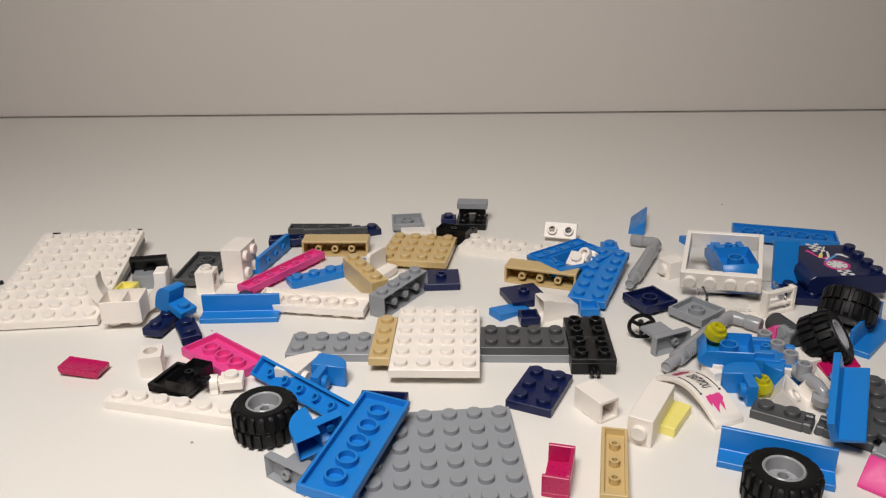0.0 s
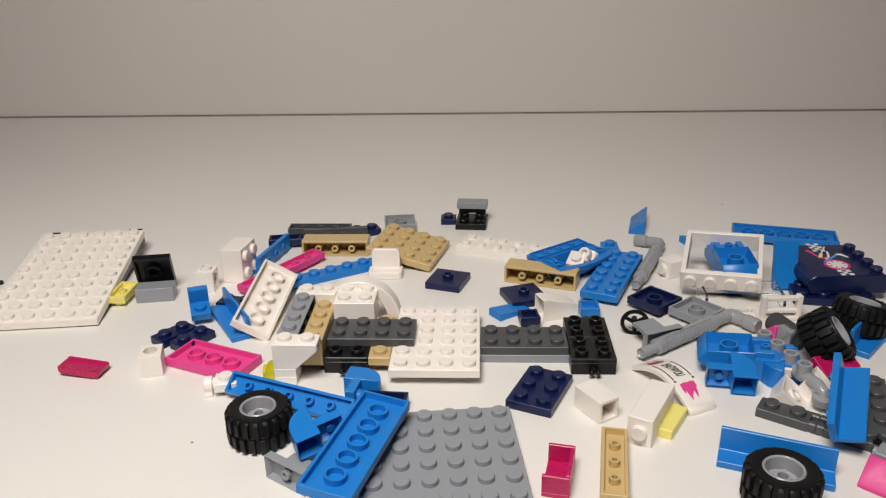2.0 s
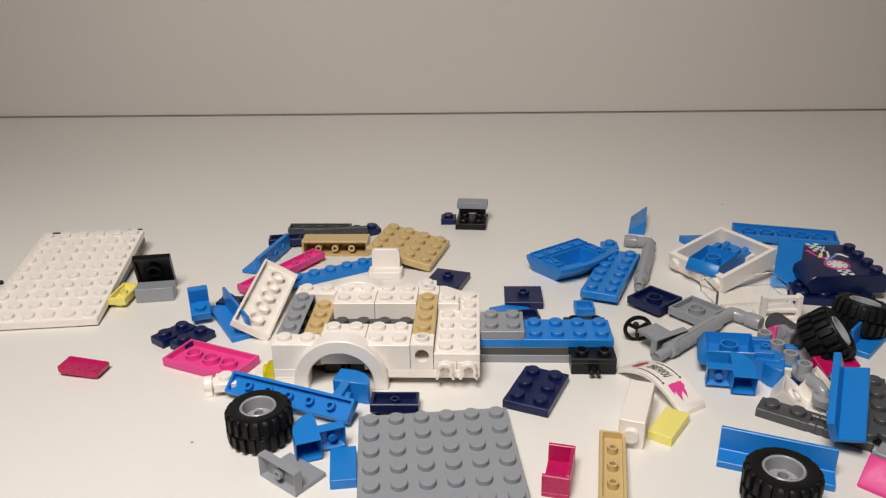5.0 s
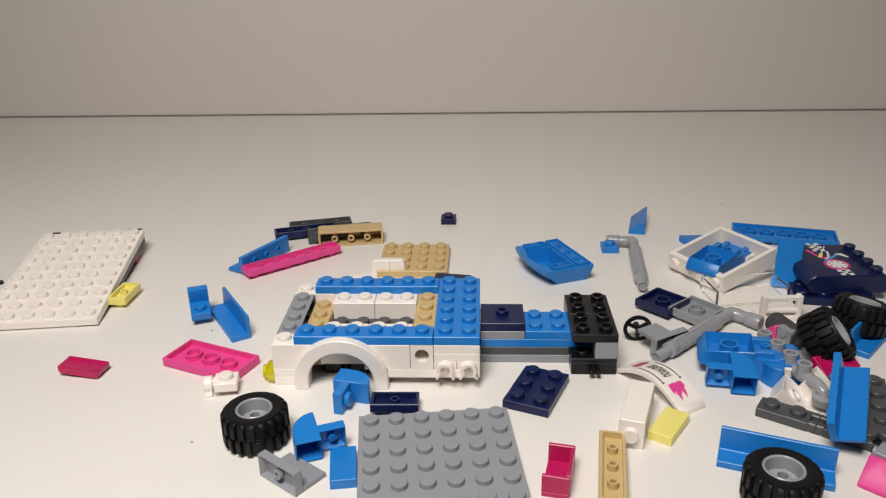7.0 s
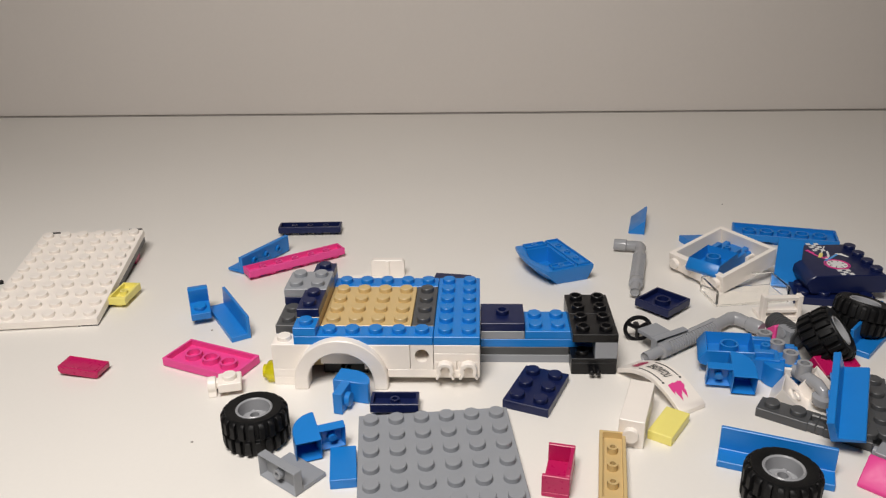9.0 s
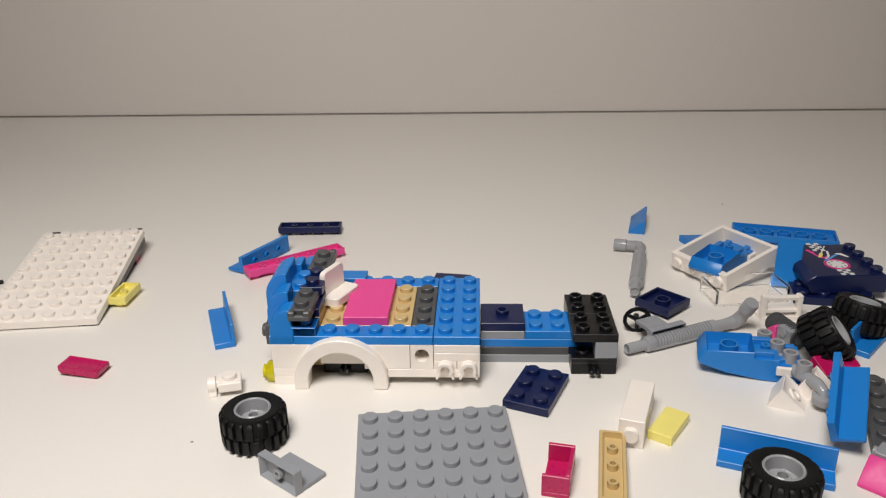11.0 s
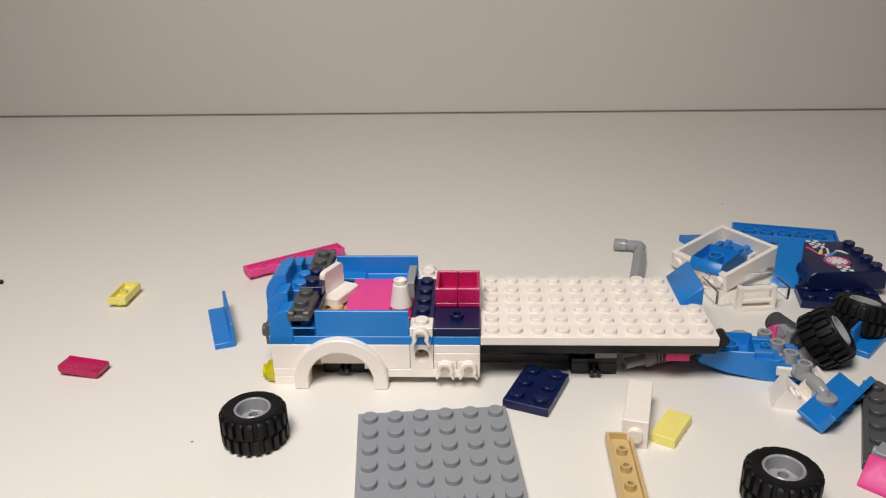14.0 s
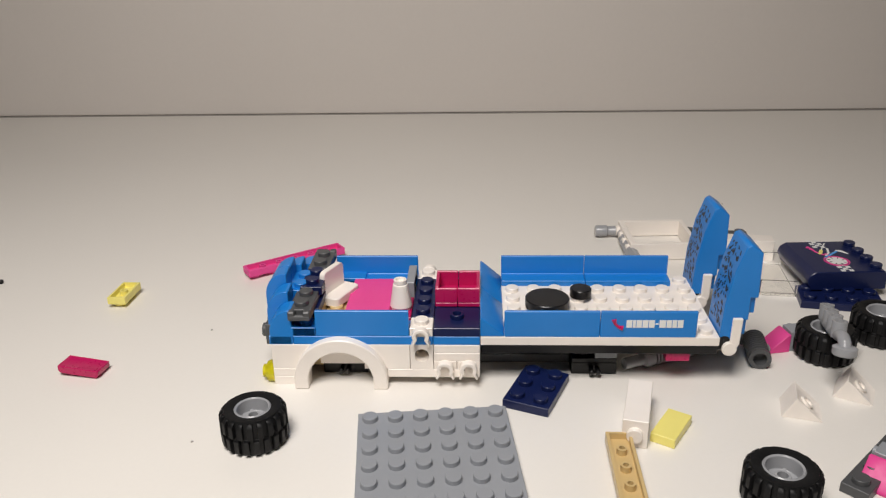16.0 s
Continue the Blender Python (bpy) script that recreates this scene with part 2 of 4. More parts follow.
def mudguard():
    ob = base("mudguard", "white wheel-arch piece with a brick block behind", "toy brick", "mudguards")
    bm = bmesh.new()
    pts = [(16.2, 0)] + arc(0, 3.0, 16.2, 0, 180, 22) + [(-16.2, 0), (-11.3, 0)] + arc(0, 3.0, 11.3, 180, 0, 22) + [(11.3, 0)]
    prism(bm, pts, -11.0, -4.2, 0.35)
    part("arch", bm, WHITE, ob)
    bm = bmesh.new()
    box(bm, -7.9, 7.9, -4.4, 7.9, 6.4, 16.0)
    low = min(bm.faces, key=lambda f: f.calc_center_median().z)
    bmesh.ops.inset_region(bm, faces=[low], thickness=1.3)
    for v in low.verts:
        v.co.z = 14.6
    box(bm, -0.8, 0.8, -3.2, 6.7, 6.8, 14.8, 0)
    part("block", bm, WHITE, ob)
    studs(ob, WHITE, grid(2, 2), 16.0)
    return ob


def inverted_slope():
    ob = base("inverted_slope_brick", "white brick with a sloped underside", "toy brick")
    bm = bmesh.new()
    prism(bm, [(-7.9, 0), (0, 0), (7.9, 7.0), (7.9, 9.6), (-7.9, 9.6)], -3.9, 3.9)
    part("body", bm, WHITE, ob)
    studs(ob, WHITE, grid(2, 1), 9.6)
    return ob


def slope(w, d, h, material, label, name="slope_brick", lip=1.2):
    """Slopes down towards +x."""
    ob = base(name, label, "toy slope")
    bm = bmesh.new()
    X, Z = w * 4 - 0.1, h * 3.2
    prism(bm, [(-X, 0), (X, 0), (X, lip), (-X + (0.2 if h < 3 else 3), Z), (-X, Z)], -d * 4 + 0.1, d * 4 - 0.1)
    part("body", bm, material, ob)
    return ob


def panel(n, h, material, label, name="wall_panel", group=""):
    """A thin wall along the back (+y) of a plate n studs long."""
    ob = base(name, label, "toy panel", group)
    bm = bmesh.new()
    prism(bm, [(-3.9, 0), (3.9, 0), (3.9, h * 3.2), (2.7, h * 3.2), (2.4, 2.3), (-3.9, 2.2)], -n * 4 + 0.1, n * 4 - 0.1, 0.2, "X")
    part("body", bm, material, ob)
    bm = bmesh.new()
    for i in range(n - 1):
        tube(bm, 0.9, 1.6, -0.9, 0.1, 10, ((i - (n - 2) / 2) * 8, 0, 0))
    part("pin", bm, material, ob)
    return ob


def headlight():
    ob = base("headlight_lens", "clear yellow round lamp piece", "toy lamp", "headlight lenses")
    bm = bmesh.new()
    lathe(bm, [(1.6, -2.0), (1.6, 0), (3.9, 0), (3.9, 2.2), (3.5, 2.9), (2.4, 2.9), (2.4, 4.4), (1.6, 4.4), (1.4, 3.0)], 20)
    part("lens", bm, LAMP, ob)
    return ob


def clip_brick(label="white single plate with a round clip on one side"):
    ob = base("clip_plate", label, "toy plate", "clip plates")
    shared("body", shell_mesh(1, 1, 1, WHITE), ob, Matrix())
    bm = bmesh.new()
    outer, inner = arc(0, 1.4, 2.9, -48, 228, 18), arc(0, 1.4, 1.6, 222, -42, 18)
    prism(bm, [(2.7, -2.2), (3.3, -1.6)] + outer[1:-1] + [(-3.3, -1.6), (-2.7, -2.2)] + inner, -7.4, -4.6, 0.2)
    part("clip", bm, WHITE, ob)
    bm = bmesh.new()
    box(bm, -1.6, 1.6, -5.0, -3.6, 0.4, 3.1, 0.2)
    part("neck", bm, WHITE, ob)
    studs(ob, WHITE, [(0, 0)], 3.2)
    return ob


def hole_brick():
    ob = base("hole_brick", "white single brick with a round hole through it", "toy brick", "hole bricks")
    bm = bmesh.new()
    n = 24
    square = []
    for i in range(n):
        a = 2 * math.pi * i / n
        c, s = math.cos(a), math.sin(a)
        k = 1 / max(abs(c), abs(s))
        square.append((3.9 * c * k, 4.8 + 4.8 * s * k))
    ring = arc(0, 5.4, 2.5, 0, 360 - 360 / n, n - 1)
    loops = [[bm.verts.new((u, y, v)) for u, v in pts] for pts, y in ((square, -3.9), (ring, -3.9), (ring, 3.9), (square, 3.9))]
    for a, b in zip(loops, loops[1:] + loops[:1]):
        for i in range(n):
            bm.faces.new((a[i], a[(i + 1) % n], b[(i + 1) % n], b[i]))
    part("body", bm, WHITE, ob)
    studs(ob, WHITE, [(0, 0)], 9.6, True)
    return ob


def bracket(w, material, label, name="bracket"):
    """An upright hollow plate with a flat foot behind it."""
    ob = base(name, label, "toy bracket")
    X = w * 4 - 0.1
    bm = bmesh.new()
    box(bm, -X, X, -3.9, -0.9, 0, 7.8)
    front = min(bm.faces, key=lambda f: f.calc_center_median().y)
    bmesh.ops.inset_region(bm, faces=[front], thickness=1.4)
    for v in front.verts:
        v.co.y += 2.0
    part("back", bm, material, ob)
    bm = bmesh.new()
    box(bm, -X, X, -0.9, 7.9, 0, 1.6)
    part("foot", bm, material, ob)
    bm = bmesh.new()
    tube(bm, 0.8, 1.6, -3.7, -1.8, 12, (0, 0, 3.9), "Y")
    part("pin", bm, material, ob)
    return ob


def frame_bracket():
    ob = base("frame_bracket", "white frame bracket with an opening", "toy bracket")
    bm = bmesh.new()
    box(bm, -7.9, 7.9, -1.6, 7.9, 0, 1.7)
    part("foot", bm, WHITE, ob)
    for x in (-7.9, 6.0):
        bm = bmesh.new()
        box(bm, x, x + 1.9, -1.6, 1.6, 1.6, 10.8, 0.3)
        part("post", bm, WHITE, ob)
    for z in (3.4, 8.6):
        bm = bmesh.new()
        box(bm, -6.2, 6.2, -1.3, 1.3, z, z + 1.6, 0.3)
        part("bar", bm, WHITE, ob)
    return ob


def seat():
    ob = base("driver_seat", "white small seat with a rounded back", "toy seat")
    bm = bmesh.new()
    prism(bm, [(-7.6, 6.4), (7.6, 6.4)] + arc(5.8, 0.3, 1.8, 0, -90, 5) + arc(-5.8, 0.3, 1.8, -90, -180, 5), 0, 3.4, 0.3, "Z")
    box(bm, -0.8, 0.8, -1.3, 6.2, -0.7, 0.2, 0.2)
    part("base", bm, WHITE, ob)
    bm = bmesh.new()
    prism(bm, [(-6.4, 2.0), (6.4, 2.0)] + arc(4.4, 10.2, 2.0, 0, 90, 5) + arc(-4.4, 10.2, 2.0, 90, 180, 5), 4.4, 6.6, 0.3)
    part("backrest", bm, WHITE, ob)
    return ob


def window_frame():
    ob = base("window_frame", "white square window frame with studs along one edge", "toy window")
    for nm, b in (("side", (-15.9, -13.9)), ("side", (13.9, 15.9))):
        bm = bmesh.new()
        box(bm, b[0], b[1], -15.9, 15.9, 0, 7.9)
        part(nm, bm, WHITE, ob)
    for nm, b in (("sill", (-15.9, -13.2)), ("head", (13.9, 15.9))):
        bm = bmesh.new()
        box(bm, -13.9, 13.9, b[0], b[1], 0, 7.9)
        part(nm, bm, WHITE, ob)
    for i in range(4):
        shared("stud", stud_mesh(WHITE), ob, pose((i - 1.5) * STUD, -15.8 * MM, 3.9 * MM, 90))
    return ob


def hose(label):
    ob = base("exhaust_pipe", label, "toy pipe", "exhaust pipes")
    bm = bmesh.new()
    prof = [(1.5, 0.6), (1.9, 0), (2.0, 0.4), (2.0, 7.6), (3.0, 8.0), (3.1, 11.4), (2.9, 11.8)]
    for i in range(19):
        x = 12.0 + i * 1.36
        prof += [(2.15, x), (2.15, x + 0.3), (3.0, x + 0.5), (3.0, x + 1.05)]
    prof += [(3.05, 38.2), (3.05, 40.0), (2.3, 40.4), (2.2, 49.0)]
    lathe(bm, prof, 20, (0, 0, 3.3), "X")
    part("ribbed_pipe", bm, STEEL, ob)
    for z in (0.5, 6.1):
        bm = bmesh.new()
        box(bm, 11.0, 38.4, -0.75, 0.75, z - 0.3, z + 0.3, 0.1)
        part("rail", bm, STEEL, ob)
    bm = bmesh.new()
    sweep(bm, [(46, 0, 3.3), (49.2, 0, 3.3), (50.6, -0.8, 3.3), (51.2, -2.4, 3.3), (51.3, -6.5, 3.3), (51.3, -7.0, 3.3), (51.3, -11.9, 3.3), (51.3, -12.6, 3.3)], [2.3, 2.6, 2.75, 2.6, 2.3, 2.8, 2.8, 2.5], 18)
    part("elbow", bm, STEEL, ob)
    return ob


def knob_pipe():
    ob = base("engine_pipes", "pearl grey pipe piece with four round knobs and a hook", "toy engine part")
    bm = bmesh.new()
    sweep(bm, [(-14, 0, 3), (-6, 0, 3), (4, 0, 3), (12, 0, 4.2), (16, 0, 4.6), (19, 0, 3.6), (20, 0, 1.2)], [2.2, 2.2, 2.2, 2.2, 2.1, 2.0, 2.0])
    part("rail", bm, STEEL, ob)
    for x in (-14, -6.5, 1, 8.5):
        bm = bmesh.new()
        tube(bm, 1.5, 2.5, 3, 8.5, 16, (x, 0, 0))
        part("knob", bm, STEEL, ob)
    bm = bmesh.new()
    lathe(bm, [(3.6, 0), (3.9, 0.6), (3.9, 2.6), (3.2, 3.0)], 18, (20, 0, 0))
    part("foot", bm, STEEL, ob)
    return ob


def steering():
    ob = base("steering_wheel", "black steering wheel on a light grey stand", "toy steering wheel")
    bm = bmesh.new()
    box(bm, -7.9, 7.9, -3.9, -0.9, 0, 7.8)
    front = min(bm.faces, key=lambda f: f.calc_center_median().y)
    bmesh.ops.inset_region(bm, faces=[front], thickness=1.4)
    for v in front.verts:
        v.co.y += 2.0
    box(bm, -7.6, 1.6, -0.9, 6.6, 6.2, 7.8)
    tube(bm, 0.7, 1.5, -3.7, -1.8, 12, (1.5, 0, 3.9), "Y")
    part("stand", bm, GREY, ob)
    bm = bmesh.new()
    ring = [(4.7 + 0.8 * math.cos(a), 0.9 * math.sin(a)) for a in [2 * math.pi * i / 8 for i in range(8)]]
    lathe(bm, ring, 32, (0, 0, 0), "X", closed=True)
    for a in (0.5, 2.6, 4.7):
        sweep(bm, [(0, 0, 0), (0, 4.5 * math.cos(a), 4.5 * math.sin(a))], 0.8, 8)
    sweep(bm, [(0, 0, 0), (3.5, 0, 0)], 1.2, 10)
    turn = Matrix.Translation((-3.6, 10.6, 4.9)) @ Matrix.Rotation(radians(60), 4, "Z")
    bmesh.ops.transform(bm, matrix=turn, verts=bm.verts)
    part("wheel", bm, BLACK, ob, "black thin steering wheel")
    return ob


def windscreen():
    ob = base("windscreen", "clear plastic windscreen box lying on the table", "toy windscreen")
    for nm, b in (("pane", (-15.9, 15.9, -7.9, 7.9, 0, 1.2)), ("flange", (-15.9, 15.9, 6.8, 7.9, 1.2, 7.0)), ("cheek", (-15.9, -14.8, -7.9, 6.8, 1.2, 7.0)), ("cheek", (14.8, 15.9, -7.9, 6.8, 1.2, 7.0))):
        bm = bmesh.new()
        box(bm, *b, 0.2)
        part(nm, bm, CLEAR, ob)
    for o in ob.children:
        o.visible_shadow = False
    return ob


def cone():
    ob = base("toy_cone", "white small cone with a stud top", "toy cone")
    bm = bmesh.new()
    lathe(bm, [(3.4, 0), (3.4, 1.2), (3.9, 1.4), (2.6, 9.4), (2.3, 9.6), (2.3, 11.2), (1.6, 11.2), (1.4, 10.0)], 24)
    part("body", bm, WHITE, ob)
    return ob


def tray_box():
    ob = base("storage_box", "magenta open box panel piece", "toy box", "storage boxes")
    bm = bmesh.new()
    box(bm, -3.9, 3.9, -7.9, 7.9, 0, 1.6)
    part("bottom", bm, MAGENTA, ob)
    for nm, b in (("end", (-3.9, 3.9, -7.9, -6.7, 1.5, 7.2)), ("end", (-3.9, 3.9, 6.7, 7.9, 1.5, 7.2)), ("back", (2.7, 3.9, -6.7, 6.7, 1.5, 7.2))):
        bm = bmesh.new()
        box(bm, *b)
        part(nm, bm, MAGENTA, ob)
    return ob


def bars(parent, rects, z, material, name="print_bar", plane="Z", thick=0.15):
    """Flat printed bars (u0, u1, v0, v1) on a face at height z."""
    for u0, u1, v0, v1 in rects:
        bm = bmesh.new()
        if plane == "Z":
            box(bm, u0, u1, v0, v1, z, z + thick, 0)
        else:
            box(bm, u0, u1, z - thick, z, v0, v1, 0)
        part(name, bm, material, parent)


def hood_slope(label):
    """A hood piece: a rounded front one stud deep, four plates high, and a low plate with a stud behind it."""
    ob = base("curved_slope", label, "toy slope", "curved hood pieces")
    bm = bmesh.new()
    nose = [(-7.9 + 7.6 * (1 - math.cos(a)), 4.6 + 8.2 * math.sin(a)) for a in [math.pi / 2 * i / 9 for i in range(9)]]
    prism(bm, [(-7.9, 0)] + nose + [(-0.9, 12.8), (-0.1, 12.5), (-0.1, 0)], -3.9, 3.9, 0.2)
    low = min(bm.faces, key=lambda f: f.calc_center_median().z)
    bmesh.ops.inset_region(bm, faces=[low], thickness=1.4)
    for v in low.verts:
        v.co.z = 6.0
    part("front", bm, BLUE, ob)
    bm = bmesh.new()
    box(bm, -0.4, 7.9, -3.9, 3.9, 3.2, 6.4)
    low = min(bm.faces, key=lambda f: f.calc_center_median().z)
    bmesh.ops.inset_region(bm, faces=[low], thickness=1.3)
    for v in low.verts:
        v.co.z = 5.2
    lathe(bm, [(1.3, 3.4), (1.3, 5.4)], 12, (3.9, 0, 0))
    part("step", bm, BLUE, ob)
    studs(ob, BLUE, [(4.0, 0)], 6.4)
    return ob


def fin(label):
    ob = base("ramp_wing", label, "toy wing", "tall blue ramp wings")
    edge = [(-5.0, -2.0), (-4.4, 11.0), (-2.4, 23.0), (0.4, 31.5)]
    bm = bmesh.new()
    prism(bm, [(-5.0, -2.0), (2.2, -2.0), (2.2, 5.4), (3.8, 5.4), (3.8, 13.6), (6.2, 13.6), (5.8, 29.6), (2.0, 32.4)] + list(reversed(edge))[:-1], -3.9, 10.6, 0.25)
    back = max((f for f in bm.faces if f.calc_area() > 60 and abs(f.normal.y) < 0.5 and f.calc_center_median().z > 15), key=lambda f: f.calc_center_median().x)
    bmesh.ops.inset_region(bm, faces=[back], thickness=1.2)
    for v in back.verts:
        v.co.x = 1.6
    part("body", bm, BLUE, ob)
    bm = bmesh.new()
    tube(bm, 2.4, 3.2, 1.0, 5.4, 20, (0, 3.4, 21.6), "X")
    part("socket", bm, BLUE, ob)
    for y in (-1.2, 8.0):
        bm = bmesh.new()
        box(bm, 3.6, 5.8, y - 1.2, y + 1.2, 7.4, 13.8, 0.15)
        part("step_rib", bm, BLUE, ob)
        bm = bmesh.new()
        box(bm, 2.0, 3.7, y - 1.2, y + 1.2, -0.6, 5.6, 0.15)
        part("step_rib", bm, BLUE, ob)
    bm = bmesh.new()
    tube(bm, 0.8, 1.6, 3.4, 5.9, 14, (0, 3.4, 9.6), "X")
    part("pin", bm, BLUE, ob)
    rnd = random.Random(4)
    bm = bmesh.new()
    # a leaf-like tread: pairs of slanted drops beside a curling stem
    for i in range(125):
        z = 2.0 + 27.5 * rnd.random()
        k = 0 if z < 11 else 1 if z < 23 else 2
        (x0, z0), (x1, z1) = edge[k], edge[k + 1]
        x = x0 + (x1 - x0) * (z - z0) / (z1 - z0) - 0.02
        lean = Matrix.Rotation(math.atan2(x1 - x0, z1 - z0), 3, "Y")
        y = rnd.uniform(-2.0, 8.6)
        spin = Matrix.Rotation((0.7 if y > 3.3 + 2.2 * math.sin(z * 0.32) else -0.7) + rnd.uniform(-0.3, 0.3), 3, "X")
        size = rnd.uniform(0.45, 0.85)
        ring = [Vector((0, 0.5 * size * math.sin(a), 1.05 * size * math.cos(a) + 0.25 * size * math.cos(2 * a))) for a in [2 * math.pi * q / 8 for q in range(8)]]
        top = [bm.verts.new(Vector((x, y, z)) + lean @ (spin @ (p + Vector((-0.07, 0, 0))))) for p in ring]
        low = [bm.verts.new(Vector((x, y, z)) + lean @ (spin @ (p + Vector((0.07, 0, 0))))) for p in ring]
        bm.faces.new(top)
        bm.faces.new(list(reversed(low)))
        for q in range(8):
            bm.faces.new((top[q], low[q], low[(q + 1) % 8], top[(q + 1) % 8]))
    tagged(part("dark_print", bm, INK, ob, "dark leaf-shaped tread print", False), kind="stuff")
    bm = bmesh.new()
    prism(bm, [(-1.9, -6.6), (0.4, -6.0), (1.6, -3.0), (1.9, 6.5), (-1.4, 6.5), (-1.5, -2.4), (-2.2, -3.0)], -5.2, -3.9, 0.3)
    lathe(bm, [(2.5, -3.9), (2.5, -5.1), (2.2, -5.35)], 20, (-1.5, 0, -5.0), "Y")
    part("hinge_arm", bm, WHITE, ob, "white hinge arm")
    return ob


def mech(label):
    ob = base("winch_block", label, "toy mechanism")
    bm = bmesh.new()
    box(bm, 1.2, 7.9, -3.4, 3.0, 0.0, 7.9)
    lathe(bm, [(1.6, -4), (1.6, 4)], 16, (4.4, 0, 6.0), "Y")
    part("body", bm, GREY, ob)
    bm = bmesh.new()
    prism(bm, [(-6.8, 0), (1, 0), (1, 7.0), (0, 7.2), (-6.8, 1.2)], -4.0, 3.8, 0.25)
    part("wedge", bm, PINK, ob, "pink wedge")
    return ob


def hull(label):
    """Open side up: four studs wide, three long, with a rounded nose towards -x."""
    ob = base("bonnet_shell", label, "toy bonnet")
    bm = bmesh.new()
    nose = [(-10.5 - 2.6 * math.cos(math.pi * (y / 31.8)), y) for y in (-15.9, -10.6, -5.3, 0.0, 5.3, 10.6, 15.9)]
    rim = [(11.9, 15.9), (11.9, -15.9)] + nose
    keel = [(10.5, 13.4), (10.5, -13.4)] + [(x + 6.5, y * 0.8) for x, y in nose]
    hole = [(3.2, 9.4), (3.2, -9.4)] + [(x + 2.2, y * 0.6) for x, y in nose]
    pit = [(2.4, 8.4), (2.4, -8.4)] + [(x + 5.4, y * 0.55) for x, y in nose]
    loops = [[bm.verts.new((x, y, z)) for x, y in q] for q, z in ((keel, 0.0), (rim, 6.6), (rim, 8.2), (hole, 8.2), (pit, 1.6))]
    n = len(rim)
    for a, b in zip(loops, loops[1:]):
        for i in range(n):
            bm.faces.new((a[i], a[(i + 1) % n], b[(i + 1) % n], b[i]))
    bm.faces.new(loops[0])
    bm.faces.new(list(reversed(loops[-1])))
    part("shell", bm, BLUE, ob)
    for y0, y1, x0, x1 in ((-14.8, 14.8, 4.4, 10.8), (-14.8, -10.6, -7.5, 3.0), (10.6, 14.8, -7.5, 3.0)):
        bm = bmesh.new()
        for b in ((x0, x1, y0, y0 + 0.5), (x0, x1, y1 - 0.5, y1), (x0, x0 + 0.5, y0, y1), (x1 - 0.5, x1, y0, y1)):
            box(bm, *b, 8.1, 9.2, 0.08)
        part("rib", bm, BLUE, ob)
    for x, y in ((7.6, -8), (7.6, 0), (7.6, 8), (-2.5, -12.7), (-2.5, 12.7)):
        bm = bmesh.new()
        tube(bm, 0.7, 1.5, 8.1, 9.2, 12, (x, y, 0))
        part("pin", bm, BLUE, ob)
    return ob


# ---- the truck's chassis ----
states(brick(14, 2, 1, GREY, "plate", "light grey long plate under the truck", "toy plate"), (0, on(0, 14, 2, 4, 0)))
states(brick(1, 4, 1, TAN, "plate", "tan narrow plate on the chassis", "toy plate"), (0, on(4, 5, 1, 5, 1)))
states(brick(4, 6, 1, WHITE, "plate", "white wide plate across the chassis", "toy plate"), (0, on(5, 9, 0, 6, 1)))
states(brick(4, 2, 1, DARK, "plate", "dark grey plate on the chassis", "toy plate", group="dark grey plates"), (0, on(9, 13, 2, 4, 1)))
AX = "black axle holder with pins and hollow studs"
states(axle_holder(AX), (0, on(13, 15, 1, 3, 0)))
states(axle_holder(AX), (0, on(13, 15, 3, 5, 0, 180)))
states(axle_holder(AX), (0, flip(-4.0, -0.3, -109, 2)), (0.4, on(2, 4, 1, 3, 0)))
states(axle_holder(AX), (0, flip(7.55, 17.0, 158, 2)), (0.2, on(2, 4, 3, 5, 0, 180)))

# ---- front end, as it is built up ----
states(brick(4, 1, 3, TAN, "brick", "tan long brick with four studs", group="tan long bricks"), (0, S(2.71, 9.93, -58.8)), (0.6, on(1, 2, 1, 5, 1, 90)))
states(brick(6, 1, 1, WHITE, "plate", "white narrow plate with six studs", "toy plate"), (0, S(-3.80, -2.05, -12.1)), (0.8, on(0, 1, 0, 6, 1, 90)))
states(brick(1, 1, 1, WHITE, "plate", "white single plate behind a headlight", "toy plate"), (0, S(19.39, 1.12, 20)), (1.0, on(0, 1, 0, 1, 0)))
states(brick(2, 1, 1, WHITE, "plate", "white small plate with two hollow studs", "toy plate", hollow=True), (0, S(14.01, 16.87, -12.8, 1.5, 60)), (1.0, on(0, 1, 4, 6, 0, 90)))
states(headlight(), (0, S(19.55, 2.52, 30, 3.0, 20)), (1.0, S(-0.0, 0.5, 0, 1.0, 0, -90)))
states(headlight(), (0, S(20.76, -0.45, 0, 0.7)), (1.0, S(-0.0, 5.5, 0, 1.0, 0, -90)))
def pocket_brick():
    ob = base("brick", "light grey brick with studs and side pockets", "toy brick")
    bm = bmesh.new()
    box(bm, -15.9, 15.9, -3.9, 3.9, 0, 9.6)
    face = min(bm.faces, key=lambda f: f.calc_center_median().y)
    bmesh.ops.inset_region(bm, faces=[face], thickness=1.3)
    for v in face.verts:
        v.co.y = 2.4
    for x in (-8, 0, 8):
        lathe(bm, [(1.6, -3.6), (1.6, 2.5)], 14, (x, 0, 4.8), "Y")
    part("body", bm, GREY, ob)
    studs(ob, GREY, grid(4, 1), 9.6)
    return ob


